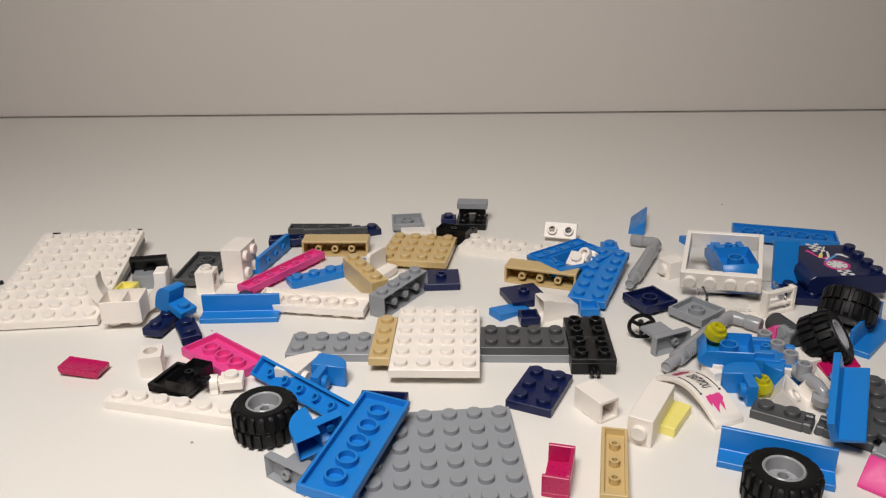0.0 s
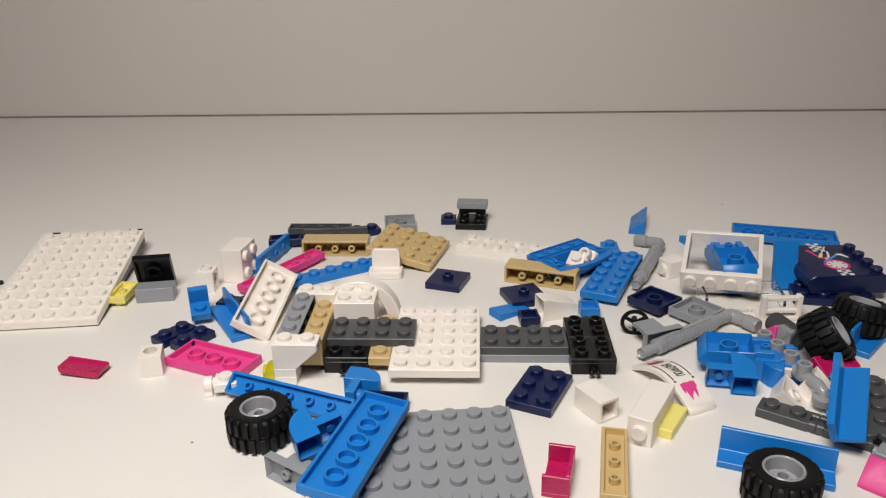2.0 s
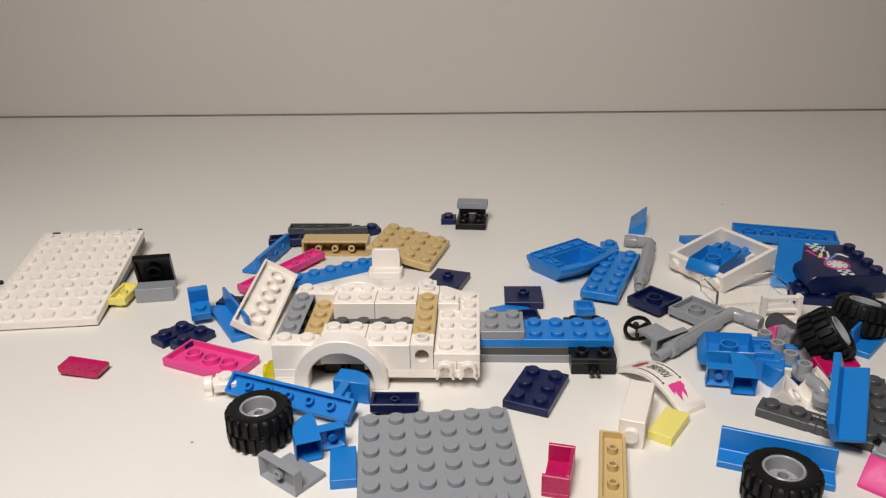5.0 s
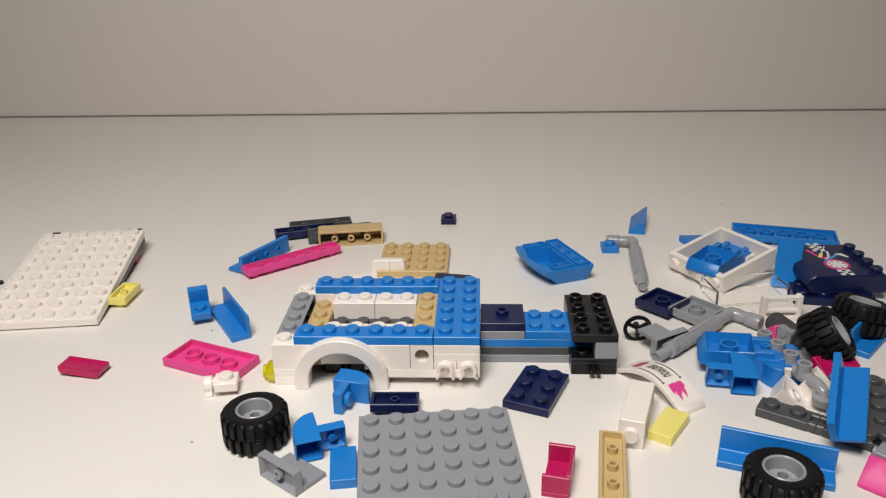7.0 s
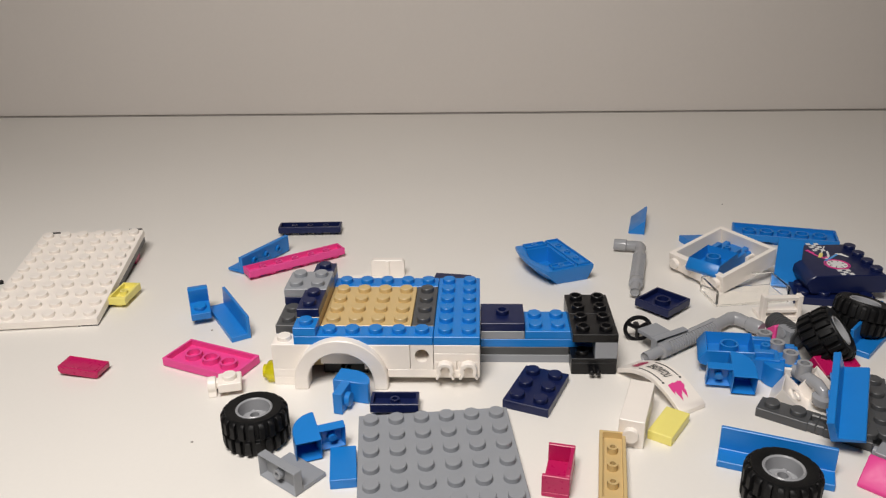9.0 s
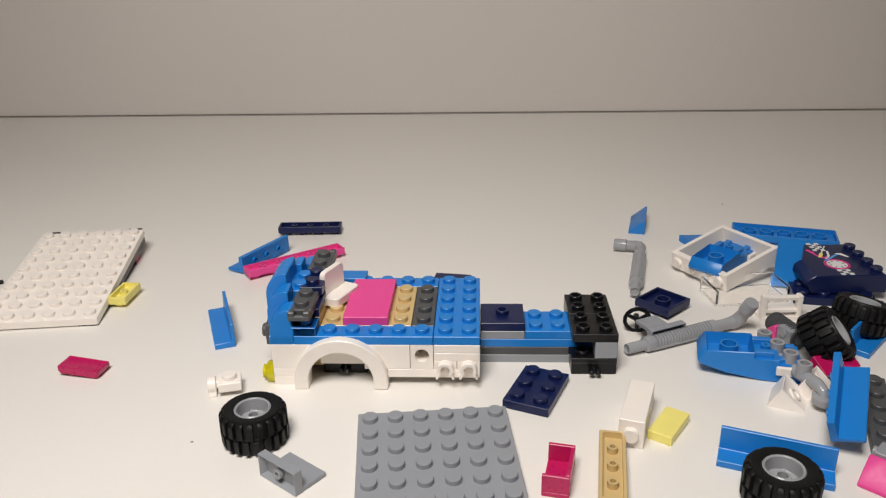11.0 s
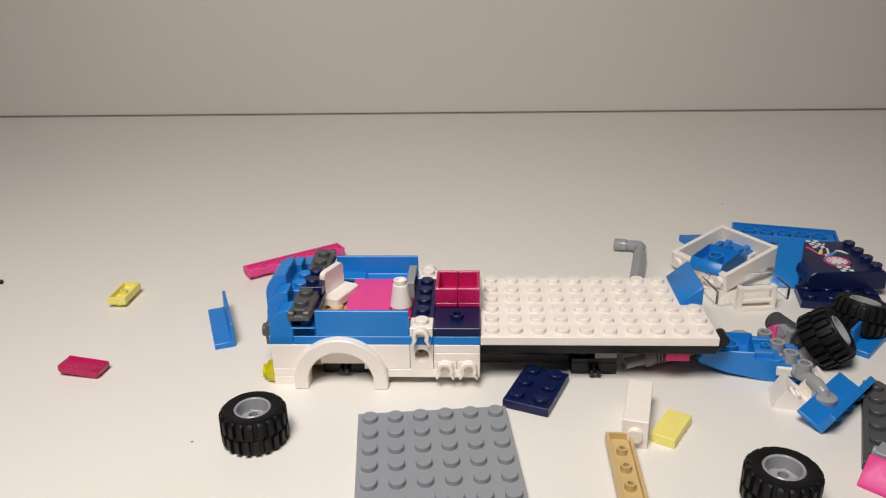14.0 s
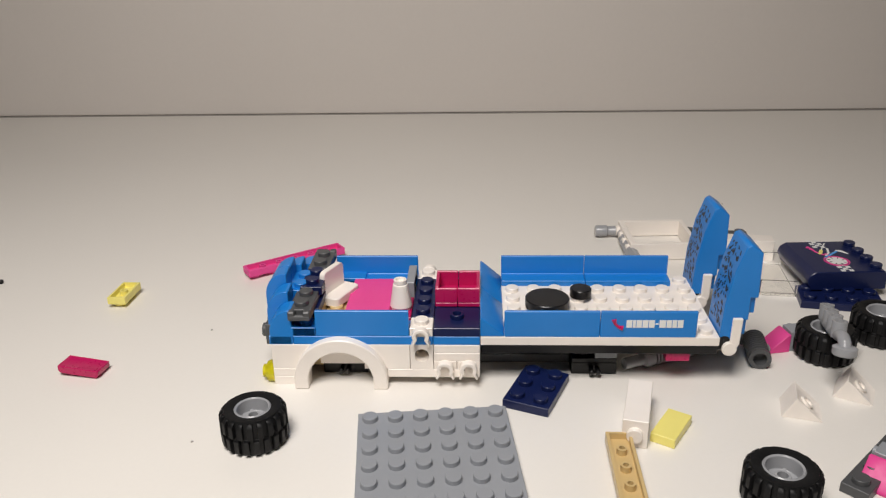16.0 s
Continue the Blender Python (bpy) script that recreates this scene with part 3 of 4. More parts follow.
states(pocket_brick(), (0, S(4.75, 8.14, 60.2)), (1.2, on(0, 1, 1, 5, 2, 90)))
states(brick(4, 2, 1, DARK, "plate", "dark grey plate lying upside down", "toy plate", group="dark grey plates"), (0, flip(-6.95, 11.69, 88.0, 1)), (1.4, on(2, 6, 2, 4, 2)))
states(inverted_slope(), (0, S(0.45, 0.75, 68, 1.25, 90)), (0.9, S(1.8, -0.15, 52, 1.25, 90)), (1.8, on(0, 2, 0, 1, 2)))
states(inverted_slope(), (0, S(23.1, 0.6, 202.8, 1.2, 90)), (1.7, on(0, 2, 5, 6, 2)))
states(mudguard(), (0, S(-8.92, 5.90, 7.5, 6.0, 180)), (2.0, S(3, 5, 180, 0)))
states(mudguard(), (0, S(34, 6, 20, 5.2, 180)), (2.2, S(3, 1, 0, 0)))
states(brick(2, 2, 3, WHITE, "brick", "white square brick with clips on one side"), (0, S(-5.25, 11.6, -8, 2.5, 0, 90)), (2.4, on(4, 6, 4, 6, 2)))
states(brick(2, 2, 3, WHITE, "brick", "white square brick of the cab side"), (0, S(35, -1, 0, 0)), (2.6, on(4, 6, 0, 2, 2)))
states(hole_brick(), (0, S(-5.99, 9.71, 0.1) @ pose(0, 0, 0, 0, 0, 90)), (3.2, on(6, 7, 5, 6, 2)))
states(hole_brick(), (0, S(-5.71, 0.6, 14.7, 1.25, -90)), (3.9, on(6, 7, 0, 1, 2)))
def open_slope():
    ob = base("slope_brick", "white slope brick with an open end", "toy slope")
    bm = bmesh.new()
    prism(bm, [(-7.9, 0), (7.9, 0), (7.9, 4.8), (-5.6, 9.6), (-7.9, 9.6)], -3.9, 3.9)
    end = min(bm.faces, key=lambda f: f.calc_center_median().x)
    bmesh.ops.inset_region(bm, faces=[end], thickness=1.4)
    for v in end.verts:
        v.co.x += 5.0
    part("body", bm, WHITE, ob)
    return ob


states(open_slope(), (0, S(12.85, 6.75, 24)), (3.3, on(7, 9, 5, 6, 2)))
states(brick(4, 1, 3, TAN, "brick", "tan long brick lying on its side", group="tan long bricks"), (0, side(12.22, 10.09, -17.3)), (3.0, side(12.03, 10.35, -20.5)), (3.8, on(6, 7, 1, 5, 2, 90)))
states(clip_brick(), (0, S(14.49, 12.02, -28.3, 1.5, 30)), (3.4, S(12.71, 6.28, 0.3, 0, -80)), (4.2, S(7.5, 0.5, 0, 2)))
states(clip_brick(), (0, S(15.18, 12.14, -45.7, 1.5, -40)), (3.4, S(13.20, 6.28, -34.5, 0, 80)), (4.8, S(8.5, 0.5, 0, 2)))
states(brick(1, 1, 3, WHITE, "brick", "white single brick with a side stud"), (0, S(20.25, 12.0, 28, 1.25, 0, -90)), (3.6, on(7, 8, 4, 5, 2)))
states(brick(6, 2, 1, WHITE, "plate", "white plate with two rows of studs", "toy plate", group="white two-by-six plates"), (0, flip(0.30, 7.37, -7.7, 1)), (2.0, S(-2.1, 6.9, 88, 1.7, 30, -6) @ pose(0, 0, PLATE, 180)), (5.2, on(7, 9, 0, 6, 4, 90)))
states(brick(6, 2, 1, WHITE, "plate", "white plate with two rows of studs", "toy plate", group="white two-by-six plates"), (0, S(10.82, 14.88, -21.4)), (0.9, S(10.61, 14.88, -21.9)), (5.0, on(7, 9, 0, 6, 3, 90)))

# ---- tow bar and rear axle ----
states(brick(6, 2, 1, BLUE, "plate", "blue two-by-six plate lying upside down", "toy plate", group="blue two-by-six plates"), (0, S(4.56, -5.85, 75.4, 3.6, 186)), (4.5, on(9, 15, 2, 4, 2)))
states(brick(2, 2, 1, GREY, "plate", "light grey square plate with studs", "toy plate"), (0, flip(4.25, 19.12, 7.3, 1)), (1.6, flip(3.79, 18.92, 6.9, 1)), (4.9, on(9, 11, 2, 4, 3)))
states(brick(2, 2, 1, NAVY, "jumper_plate", "navy square plate with one middle stud", "toy plate", spots=[(0, 0)], group="navy jumper plates", hollow=True), (0, S(11.29, 8.55, 20.0)), (2.9, S(11.26, 8.35, 0.2)), (5.5, on(9, 11, 2, 4, 4)))
states(brick(3, 2, 1, BLUE, "plate", "blue plate with six studs", "toy plate"), (0, S(33, 1, 0, 0)), (5.7, on(11, 14, 2, 4, 3)))
states(brick(2, 1, 2, GREY, "brick", "light grey riser block without studs", "toy brick", stud=False), (0, S(-9.27, 10.25, 10.3, 0)), (1.6, S(-8.45, 8.57, 10.0, 0)), (5.9, on(14, 15, 1, 3, 2, 90)))
BP = "black square plate with hollow studs"
states(brick(2, 2, 1, BLACK, "plate", BP, "toy plate", hollow=True, group="black hollow-stud plates"), (0, S(-9.43, 10.45, 11.5, 1.6, -74)), (1.6, S(-8.75, 9.35, 10.3, 2.9, -72)), (6.1, on(13, 15, 3, 5, 4)))
states(brick(2, 2, 1, BLACK, "plate", BP, "toy plate", hollow=True, group="black hollow-stud plates"), (0, S(8.45, 19.6, -4, 0.0)), (6.4, on(13, 15, 1, 3, 4)))
def hinge_plate():
    ob = brick(2, 1, 1, GREY, "plate", "light grey small plate on a black hinge", "toy plate", stud=False)
    for x in (-5.2, 5.2):
        bm = bmesh.new()
        box(bm, x - 1.8, x + 1.8, -2.8, 3.0, -3.4, 0.2, 0.3)
        part("hinge", bm, BLACK, ob, "black hinge finger")
    bm = bmesh.new()
    sweep(bm, [(-4.0, -1.2, -1.6), (4.0, -1.2, -1.6)], 1.3, 12)
    part("hinge_pin", bm, BLACK, ob, "black hinge pin")
    return ob


states(hinge_plate(), (0, S(8.50, 20.2, -4, 2.6)), (6.4, on(13, 15, 4, 5, 3)))
states(brick(1, 1, 1, NAVY, "plate", "navy single plate with a stud", "toy plate", group="navy single plates"), (0, S(6.91, 20.04, -0.4)), (8.8, on(1, 2, 5, 6, 7)))
states(brick(1, 1, 1, NAVY, "plate", "navy single plate lying upside down", "toy plate", group="navy single plates"), (0, flip(11.41, 5.72, 8.0, 1)), (5.3, on(8, 9, 3, 4, 2)))

# ---- blue belt round the cab ----
states(brick(6, 1, 1, BLUE, "plate", "blue narrow plate with six studs", "toy plate", group="blue narrow plates"), (0, S(0.97, 11.64, 31.7)), (6.6, on(1, 7, 5, 6, 5)))
states(brick(6, 2, 1, BLUE, "plate", "blue two-by-six plate leaning on the pile", "toy plate", group="blue two-by-six plates"), (0, S(15.48, 10.14, 68.9, 1.0, 0, -4)), (1.0, S(16.27, 10.69, 67.2, 0.6)), (3.5, S(16.21, 10.75, 68.9, 0.6)), (6.8, on(7, 9, 0, 6, 5, 90)))
states(brick(6, 1, 1, BLUE, "plate", "blue narrow plate lying upside down", "toy plate", group="blue narrow plates"), (0, S(1.42, -1.4, -39.3, 1.9, 218)), (0.8, S(1.07, -1.95, -21.2, 1.9, 218)), (7.0, on(1, 7, 0, 1, 5)))
states(brick(4, 1, 1, DARK, "plate", "dark grey narrow plate lying upside down", "toy plate", group="dark grey narrow plates"), (0, flip(-1.23, 17.82, -0.3, 1)), (6.2, flip(-1.36, 18.64, 15.0, 1)), (7.2, on(6, 7, 1, 5, 5, 90)))
states(brick(4, 4, 1, TAN, "plate", "tan square plate with sixteen studs", "toy plate"), (0, S(5.36, 14.17, -7.6, 0.6)), (0.4, S(5.14, 14.00, -9.5)), (0.9, S(4.7, 14.3, -14, 1.1, 0, 11)), (6.2, S(4.85, 14.4, -12, 1.1, 0, 11)), (6.5, S(5.17, 13.24, -0.1)), (7.4, on(2, 6, 1, 5, 5)))
states(brick(4, 1, 3, TAN, "brick", "tan long brick lying on its side", group="tan long bricks"), (0, side(0.30, 14.29, -0.1)), (6.2, side(1.03, 15.97, 9.4)), (7.6, on(1, 2, 1, 5, 4, 90)))
states(brick(1, 1, 1, BLUE, "plate", "blue single plate with one stud", "toy plate"), (0, S(16.76, 15.20, -0.2)), (7.8, on(1, 2, 5, 6, 6)))
states(brick(4, 1, 1, DARK, "plate", "dark grey narrow plate with rounded ends", "toy plate", group="dark grey narrow plates"), (0, S(-0.02, 16.74, 6.0, 1.0, 80)), (6.2, S(0.10, 17.18, 18.4, 1.0, 80)), (8.2, on(0, 1, 1, 5, 5, 90)))
states(brick(2, 1, 1, NAVY, "brick", "navy glossy plate with two studs at the nose"), (0, S(1.59, 17.92, 23.1)), (8.4, on(0, 1, 3, 5, 6, 90)))
states(brick(2, 2, 1, GREY, "plate", "light grey square plate lying upside down", "toy plate"), (0, flip(19.77, 6.43, 41.3, 1)), (8.6, on(0, 2, 3, 5, 7)))
states(brick(2, 1, 1, NAVY, "plate", "navy small plate with two studs", "toy plate", group="navy two-stud plates"), (0, S(-3.92, 7.85, 27.1)), (1.9, S(-3.75, 7.55, -12)), (5.4, S(-26, 4, 0)), (9.0, on(1, 2, 1, 3, 7, 90)))

# ---- cab: hood, screen frame, seat, floor ----
states(brick(1, 1, 4, WHITE, "brick", "white single brick lying on its side, hollow end showing"), (0, S(14.15, -2.5, -57, 1.25, 0, -90)), (2.6, S(6.3, 7.0, 0, 0)))
HOOD = "blue rounded hood piece with a stud step"
states(hood_slope(HOOD), (0, S(-6.45, 5.9, -32, 1.3, 0, 18)), (1.9, S(-5.35, 6.45, -68, 0.3, 0, 12)), (9.6, S(1.0, 0.5, 0, 5)))
states(hood_slope(HOOD), (0, S(20.75, -0.45, -92, 1.25, 90)), (0.9, S(19.5, -0.65, 172, 1.4, 78)), (9.8, S(1.0, 5.5, 0, 5)))
states(hood_slope(HOOD), (0, S(1.61, 0.18, -103, 1.25, -90)), (0.9, S(3.22, -0.95, -100, 1.25, -90)), (2.2, S(2.80, -1.14, -103, 1.25, -90)), (10.0, S(0.7, 1.5, 0, 6)))
states(hood_slope(HOOD), (0, S(3.15, -5.3, 30, 2.3, -80, -8)), (5.0, S(3.1, -5.25, 22, 1.35, -82)), (10.2, S(0.7, 4.5, 0, 6)))
states(hood_slope(HOOD), (0, S(22.3, 1.3, -20, 1.25, 90)), (10.4, S(0.45, 2.5, 0, 7)))
states(hood_slope(HOOD), (0, S(33, 8, 0, 0)), (10.6, S(0.45, 3.5, 0, 7)))
states(brick(2, 1, 1, BLUE, "tile_plate", "blue smooth tile beside the large grey plate", "toy tile", stud=False), (0, S(3.80, -5.88, -80.8, 0)), (4.4, S(3.96, -5.87, -81.1, 0)), (10.7, on(2, 3, 5, 6, 6)))


def frame_piece(material, label, clip=False):
    ob = base("screen_frame_piece", label, "toy plate", "windscreen frame pieces")
    shared("body", shell_mesh(1, 2, 1, material), ob, Matrix())
    studs(ob, material, grid(1, 2), 3.2)
    if clip:
        for dx in (-2.6, 2.6):
            bm = bmesh.new()
            box(bm, dx - 1.2, dx + 1.2, -10.4, -7.6, 0.2, 3.4, 0.4)
            part("clip", bm, material, ob)
        bm = bmesh.new()
        sweep(bm, [(-3.6, -9.6, 1.0), (3.6, -9.6, 1.0)], 1.1, 10)
        part("bar", bm, material, ob)
    return ob


FRAME = "dark grey screen frame plate with a clip"
states(frame_piece(DARK, FRAME, True), (0, S(20.9, -2.25, -30) @ pose(0, 0, 0, 0, 0, 90)), (0.9, S(21.15, -2.2, -33) @ pose(0, 0, 0, 0, 0, 90)), (9.9, S(1.35, 1.2, 0, 7.9)))
states(frame_piece(NAVY, "navy screen frame plate with studs"), (0, flip(5.00, -1.83, -3.9, 1) @ pose(0, 0, 0, 0, 0, 90)), (4.6, flip(5.49, -1.90, 0.8, 1) @ pose(0, 0, 0, 0, 0, 90)), (10.3, S(1.5, 3.0, 0, 8.4)))
states(frame_piece(DARK, FRAME, True), (0, S(23.3, -3.6, -33) @ pose(0, 0, 0, 0, 0, -90)), (9.9, S(1.5, 4.9, 180, 8.6)))
states(seat(), (0, S(3.74, 11.24, 61.0, 0.1)), (0.6, S(3.66, 11.18, 0.1, 0)), (6.9, S(3.79, 11.41, 0.1, 2.0, -90)), (10.8, S(2.8, 3.25, 66, 6.4)))
states(brick(4, 2, 1, PINK, "tile_plate", "pink smooth plate lying upside down, round tubes showing", "toy plate", stud=False), (0, flip(-2.83, 2.01, -38.6, 1, 0.1)), (1.9, flip(-3.22, 1.71, -22.2, 1, 0.1)), (4.1, flip(-3.32, 1.66, -22.5, 1, 0.1)), (11.0, on(3, 5, 1, 5, 6, 90)))
states(bracket(2, GREY, "light grey bracket standing on its edge"), (0, S(2.24, -6.37, -33.0, 0)), (4.5, S(1.98, -6.37, -36.7, 0)), (11.2, S(1.37, -5.97, -79.2, 0)), (11.7, S(5.5, 4.3, 90, 6)))
states(panel(4, 3, BLUE, "blue wall panel on a narrow base", group="blue wall panels"), (0, S(19.69, -5.56, -20.0, 0)), (11.4, on(2, 6, 5, 6, 6)))
states(panel(4, 3, BLUE, "blue wall panel lying on its back", group="blue wall panels"), (0, S(-3.09, 13.50, 77.3, 1.4, -90)), (6.2, S(-3.59, 13.32, 61.4, 1.4, -90)), (12.2, on(2, 6, 0, 1, 6, 180)))
states(tagged(brick(2, 1, 1, MAGENTA, "tile_plate", "magenta small smooth plate", "toy plate", stud=False), "magenta small smooth tile plate"), (0, S(24.35, 1.2, 24.5, 1.0, 30)), (11.4, S(24.70, 1.4, 21.5, 1.0, 30)), (11.9, on(5, 6, 1, 3, 6, 90)))
states(cone(), (0, S(33, -3, 0, 0)), (12.0, S(5.5, 1.9, 0, 7)))
states(clip_brick(), (0, S(-1.75, -0.35, -80, 0.6)), (0.8, S(-1.95, -0.5, -80, 0.6)), (7.1, S(-1.8, -0.5, -75, 0.6)), (12.3, S(6.5, 0.5, 0, 6)))
states(clip_brick(), (0, S(34, 3, 0, 1.1)), (12.6, S(6.5, 5.5, 180, 6)))
states(brick(4, 1, 1, NAVY, "plate", "navy narrow plate lying upside down", "toy plate"), (0, flip(-2.07, 16.09, 8.1, 1)), (6.2, flip(-2.05, 17.49, 17.7, 1)), (7.3, flip(-1.90, 18.03, 2.5, 1)), (12.7, on(6, 7, 1, 5, 6, 90)))
states(brick(2, 2, 1, NAVY, "jumper_plate", "navy square plate lying upside down", "toy plate", spots=[(0, 0)], group="navy jumper plates", hollow=True), (0, flip(17.71, 7.71, 27.7, 1)), (0.9, flip(17.94, 7.65, 43.0, 1)), (6.9, flip(18.29, 7.40, 44.7, 1)), (13.0, on(7, 9, 3.9, 5.9, 6)))
states(brick(2, 2, 1, NAVY, "jumper_plate", "navy square plate with one middle stud", "toy plate", spots=[(0, 0)], group="navy jumper plates", hollow=True), (0, S(6.85, 10.55, 4.5, 0)), (1.0, S(7.16, 10.55, 4.5, 0)), (1.3, S(7.22, 10.48, -17.6, 0)), (6.6, S(7.38, 9.92, -8.8, 0)), (13.7, on(7, 9, 0, 2, 6)))
BOX = "magenta open box with thin walls"
states(tagged(tray_box(), BOX), (0, S(11.81, -6.23, -12, 0)), (13.2, S(7.5, 3.0, 180, 7)))
states(tagged(tray_box(), BOX), (0, S(34, -2, 0, 0)), (13.4, S(8.5, 3.0, 0, 7)))


# ---- the flatbed ----
def flatbed():
    ob = base("flatbed", "white wide plate with dark hinges and pink blocks below", "toy plate")
    shared("plate", shell_mesh(10, 6, 1, WHITE), ob, Matrix())
    studs(ob, WHITE, grid(10, 6), 3.2)
    for y in (-19.6, 19.6):
        bm = bmesh.new()
        box(bm, -39.5, 39.5, y - 3.9, y + 3.9, -3.3, -0.1)
        part("rail", bm, BLACK, ob, "black rail plate")
        bm = bmesh.new()
        box(bm, 23, 31, y - 3.0, y + 3.9, -6.6, -3.4)
        part("block", bm, MAGENTA, ob, "magenta block")
        bm = bmesh.new()
        box(bm, 39.2, 42.2, y - 2.6, y + 2.6, -2.6, 2.6, 0.5)
        lathe(bm, [(2.0, -2.4), (2.0, 3.4)], 14, (42.0, y, 0.8), "Y")
        part("hinge", bm, BLACK, ob, "black hinge")
    bm = bmesh.new()
    sweep(bm, [(20, -8, -5.2), (34, -9, -4.0)], 1.7, 12)
    part("rod", bm, STEEL, ob, "pearl grey rod")
    return ob


states(flatbed(), (0, S(-13.87, 9.91, 97.3, 1.34, 0, -5.4)), (13.9, on(9, 19, 0, 6, 5)))


def ramp():
    ob = base("ramp_slope", "blue long slope brick with a slanted face", "toy slope", "blue ramp slopes")
    bm = bmesh.new()
    prism(bm, [(-4, 0), (4, 0), (4, 0.6), (-3.4, 7.0), (-4, 7.0)], -11.9, 11.9, 0.25)
    part("body", bm, BLUE, ob)
    return ob


states(ramp(), (0, S(19.16, 19.24, 167, 0)), (14.0, S(18.5, 4.5, 180, 6.05)), (16.0, S(9.5, 4.5, 0, 6.05)))
states(ramp(), (0, S(36, 10, 0, 0)), (14.3, S(18.5, 1.5, 180, 6.05)), (16.0, S(9.5, 1.5, 0, 6.05)))
# ---- side panels of the flatbed ----
LETTER = plastic("white_print", (0.82, 0.82, 0.80), 0.35)


def marked_panel():
    ob = panel(4, 3, BLUE, "blue wall panel with a white printed line", group="blue wall panels")
    widths = [2.1, 1.2, 2.0, 2.1, 2.1, 1.3, 2.4, 1.9, 1.7, 2.1]
    x = 7.4
    for w in widths:
        h = 0.5 if w == 1.3 and x < 0 and x > -4 else 2.8
        bars(ob, [(x - w + 0.25, x, 5.2 - h / 2, 5.2 + h / 2)], 4.1, LETTER, "printed_mark", "Y")
        x -= w
    bm = bmesh.new()
    sweep(bm, [(11.6, 3.95, 6.8), (11.2, 3.95, 5.2), (10.0, 3.95, 4.0), (8.6, 3.95, 3.6)], [0.9, 0.5, 0.5, 0.9], 8)
    part("red_mark", bm, MAGENTA, ob)
    return ob


states(marked_panel(), (0, S(22.6, -2.8, -113, 3.7, -74, 14)), (11.4, S(22.55, -2.85, -115, 3.7, -74, 14)), (11.9, S(23.75, -2.05, 46, 1.15, -64)), (14.1, S(23.9, -1.6, -134, 0)), (14.6, on(14, 18, 0, 1, 6, 180)))
states(panel(4, 3, BLUE, "blue wall panel on a narrow base", group="blue wall panels"), (0, S(-3.23, 6.24, 3.1, 0)), (1.8, S(-3.63, 5.61, -57.0, 0)), (9.2, S(-3.85, 4.99, -68.1, 0)), (14.9, on(10, 14, 5, 6, 6)))
states(panel(4, 3, BLUE, "blue wall panel beside the wheels", group="blue wall panels"), (0, S(27.47, 4.24, 48.3, 0)), (15.2, on(10, 14, 0, 1, 6, 180)))
states(panel(4, 3, BLUE, "blue wall panel on a narrow base", group="blue wall panels"), (0, S(34, 12, 0, 0)), (14.8, on(14, 18, 5, 6, 6)))


def disc(r, h, label):
    ob = base("round_tile", label, "toy tile", "black round tiles")
    bm = bmesh.new()
    lathe(bm, [(r, 0), (r, h - 0.3), (r - 0.3, h)], 40)
    part("disc", bm, BLACK, ob)
    return ob


states(disc(7.9, 3.2, "black glossy round tile, large"), (0, S(36, 2, 0, 0)), (15.4, S(15.8, 2.2, 0, 6.5)), (16.0, S(12.0, 2.6, 0, 6.5)))
states(disc(3.9, 3.2, "black glossy round tile, small"), (0, S(36, 5, 0, 0)), (15.6, S(13.6, 3.6, 0, 6.5)))
FRAME_AT = [S(21.95, 10.1, -17.9, 2.85, 13.2, -2.9), S(22.44, 11.65, -59.0, 1.4, 12), S(22.6, 11.8, -58.0, 1.4, 12), S(22.4, 12.0, -57.0, 1.4, 12)]
WING = "tall blue ramp wing with dark speckled print"
LYING = S(23.8, 12.5, 47, 2.3, 0, -92)
states(fin(WING), (0, S(22.55, 0.75, -12, 1.58, 0, -92)), (14.5, S(22.65, 0.2, 10, 1.58, 0, -92)), (15.8, S(19.55, 5.2, 0, 6.0, 0, 0)))
states(fin(WING), (0, Matrix.Translation((0.004, 0.004, 0)) @ FRAME_AT[0] @ FRAME_AT[1].inverted() @ LYING), (3.4, LYING), (9.4, FRAME_AT[2] @ FRAME_AT[1].inverted() @ LYING), (14.8, FRAME_AT[3] @ FRAME_AT[1].inverted() @ LYING), (15.8, S(19.65, 0.75, 0, 6.05, 0, 0)))

# ---- what stays on the table ----
states(brick(6, 8, 1, GREY, "plate", "light grey large plate with many studs", "toy plate"), (0, S(7.66, -6.39, 6.6)), (4.4, S(7.58, -6.49, 7.05)), (9.7, S(7.50, -6.40, 6.4)))
W = "black rubber wheel with a grey rim, lying flat"
states(wheel(W), (0, S(0.54, -3.54, 0, 0)), (0.9, S(0.39, -3.85, 0, 0)), (7.0, S(0.27, -4.00, 0, 0)), (11.0, S(0.21, -4.00, 0, 0)))
states(wheel(W), (0, S(19.25, -7.29, 40, 0)))
W2 = "black rubber wheel with a grey rim, leaning on the pile"
states(wheel(W2), (0, S(23.62, 2.23, 0, 2.0, 18, 52)), (0.8, S(23.74, 2.33, 0, 2.0, 15, 48)), (14.3, S(24.0, 2.8, 0, 1.2, 10, 26)), (14.6, S(24.1, 2.6, 0, 0.3, 0, 8)), (15.3, S(24.57, 2.74, 20, 0)))
states(wheel(W2), (0, S(26.32, 4.89, 0, 1.5, -30, 24)), (0.8, S(26.86, 4.78, 0, 0.6, -8, 12)), (15.3, S(27.72, 4.35, 0, 0)))


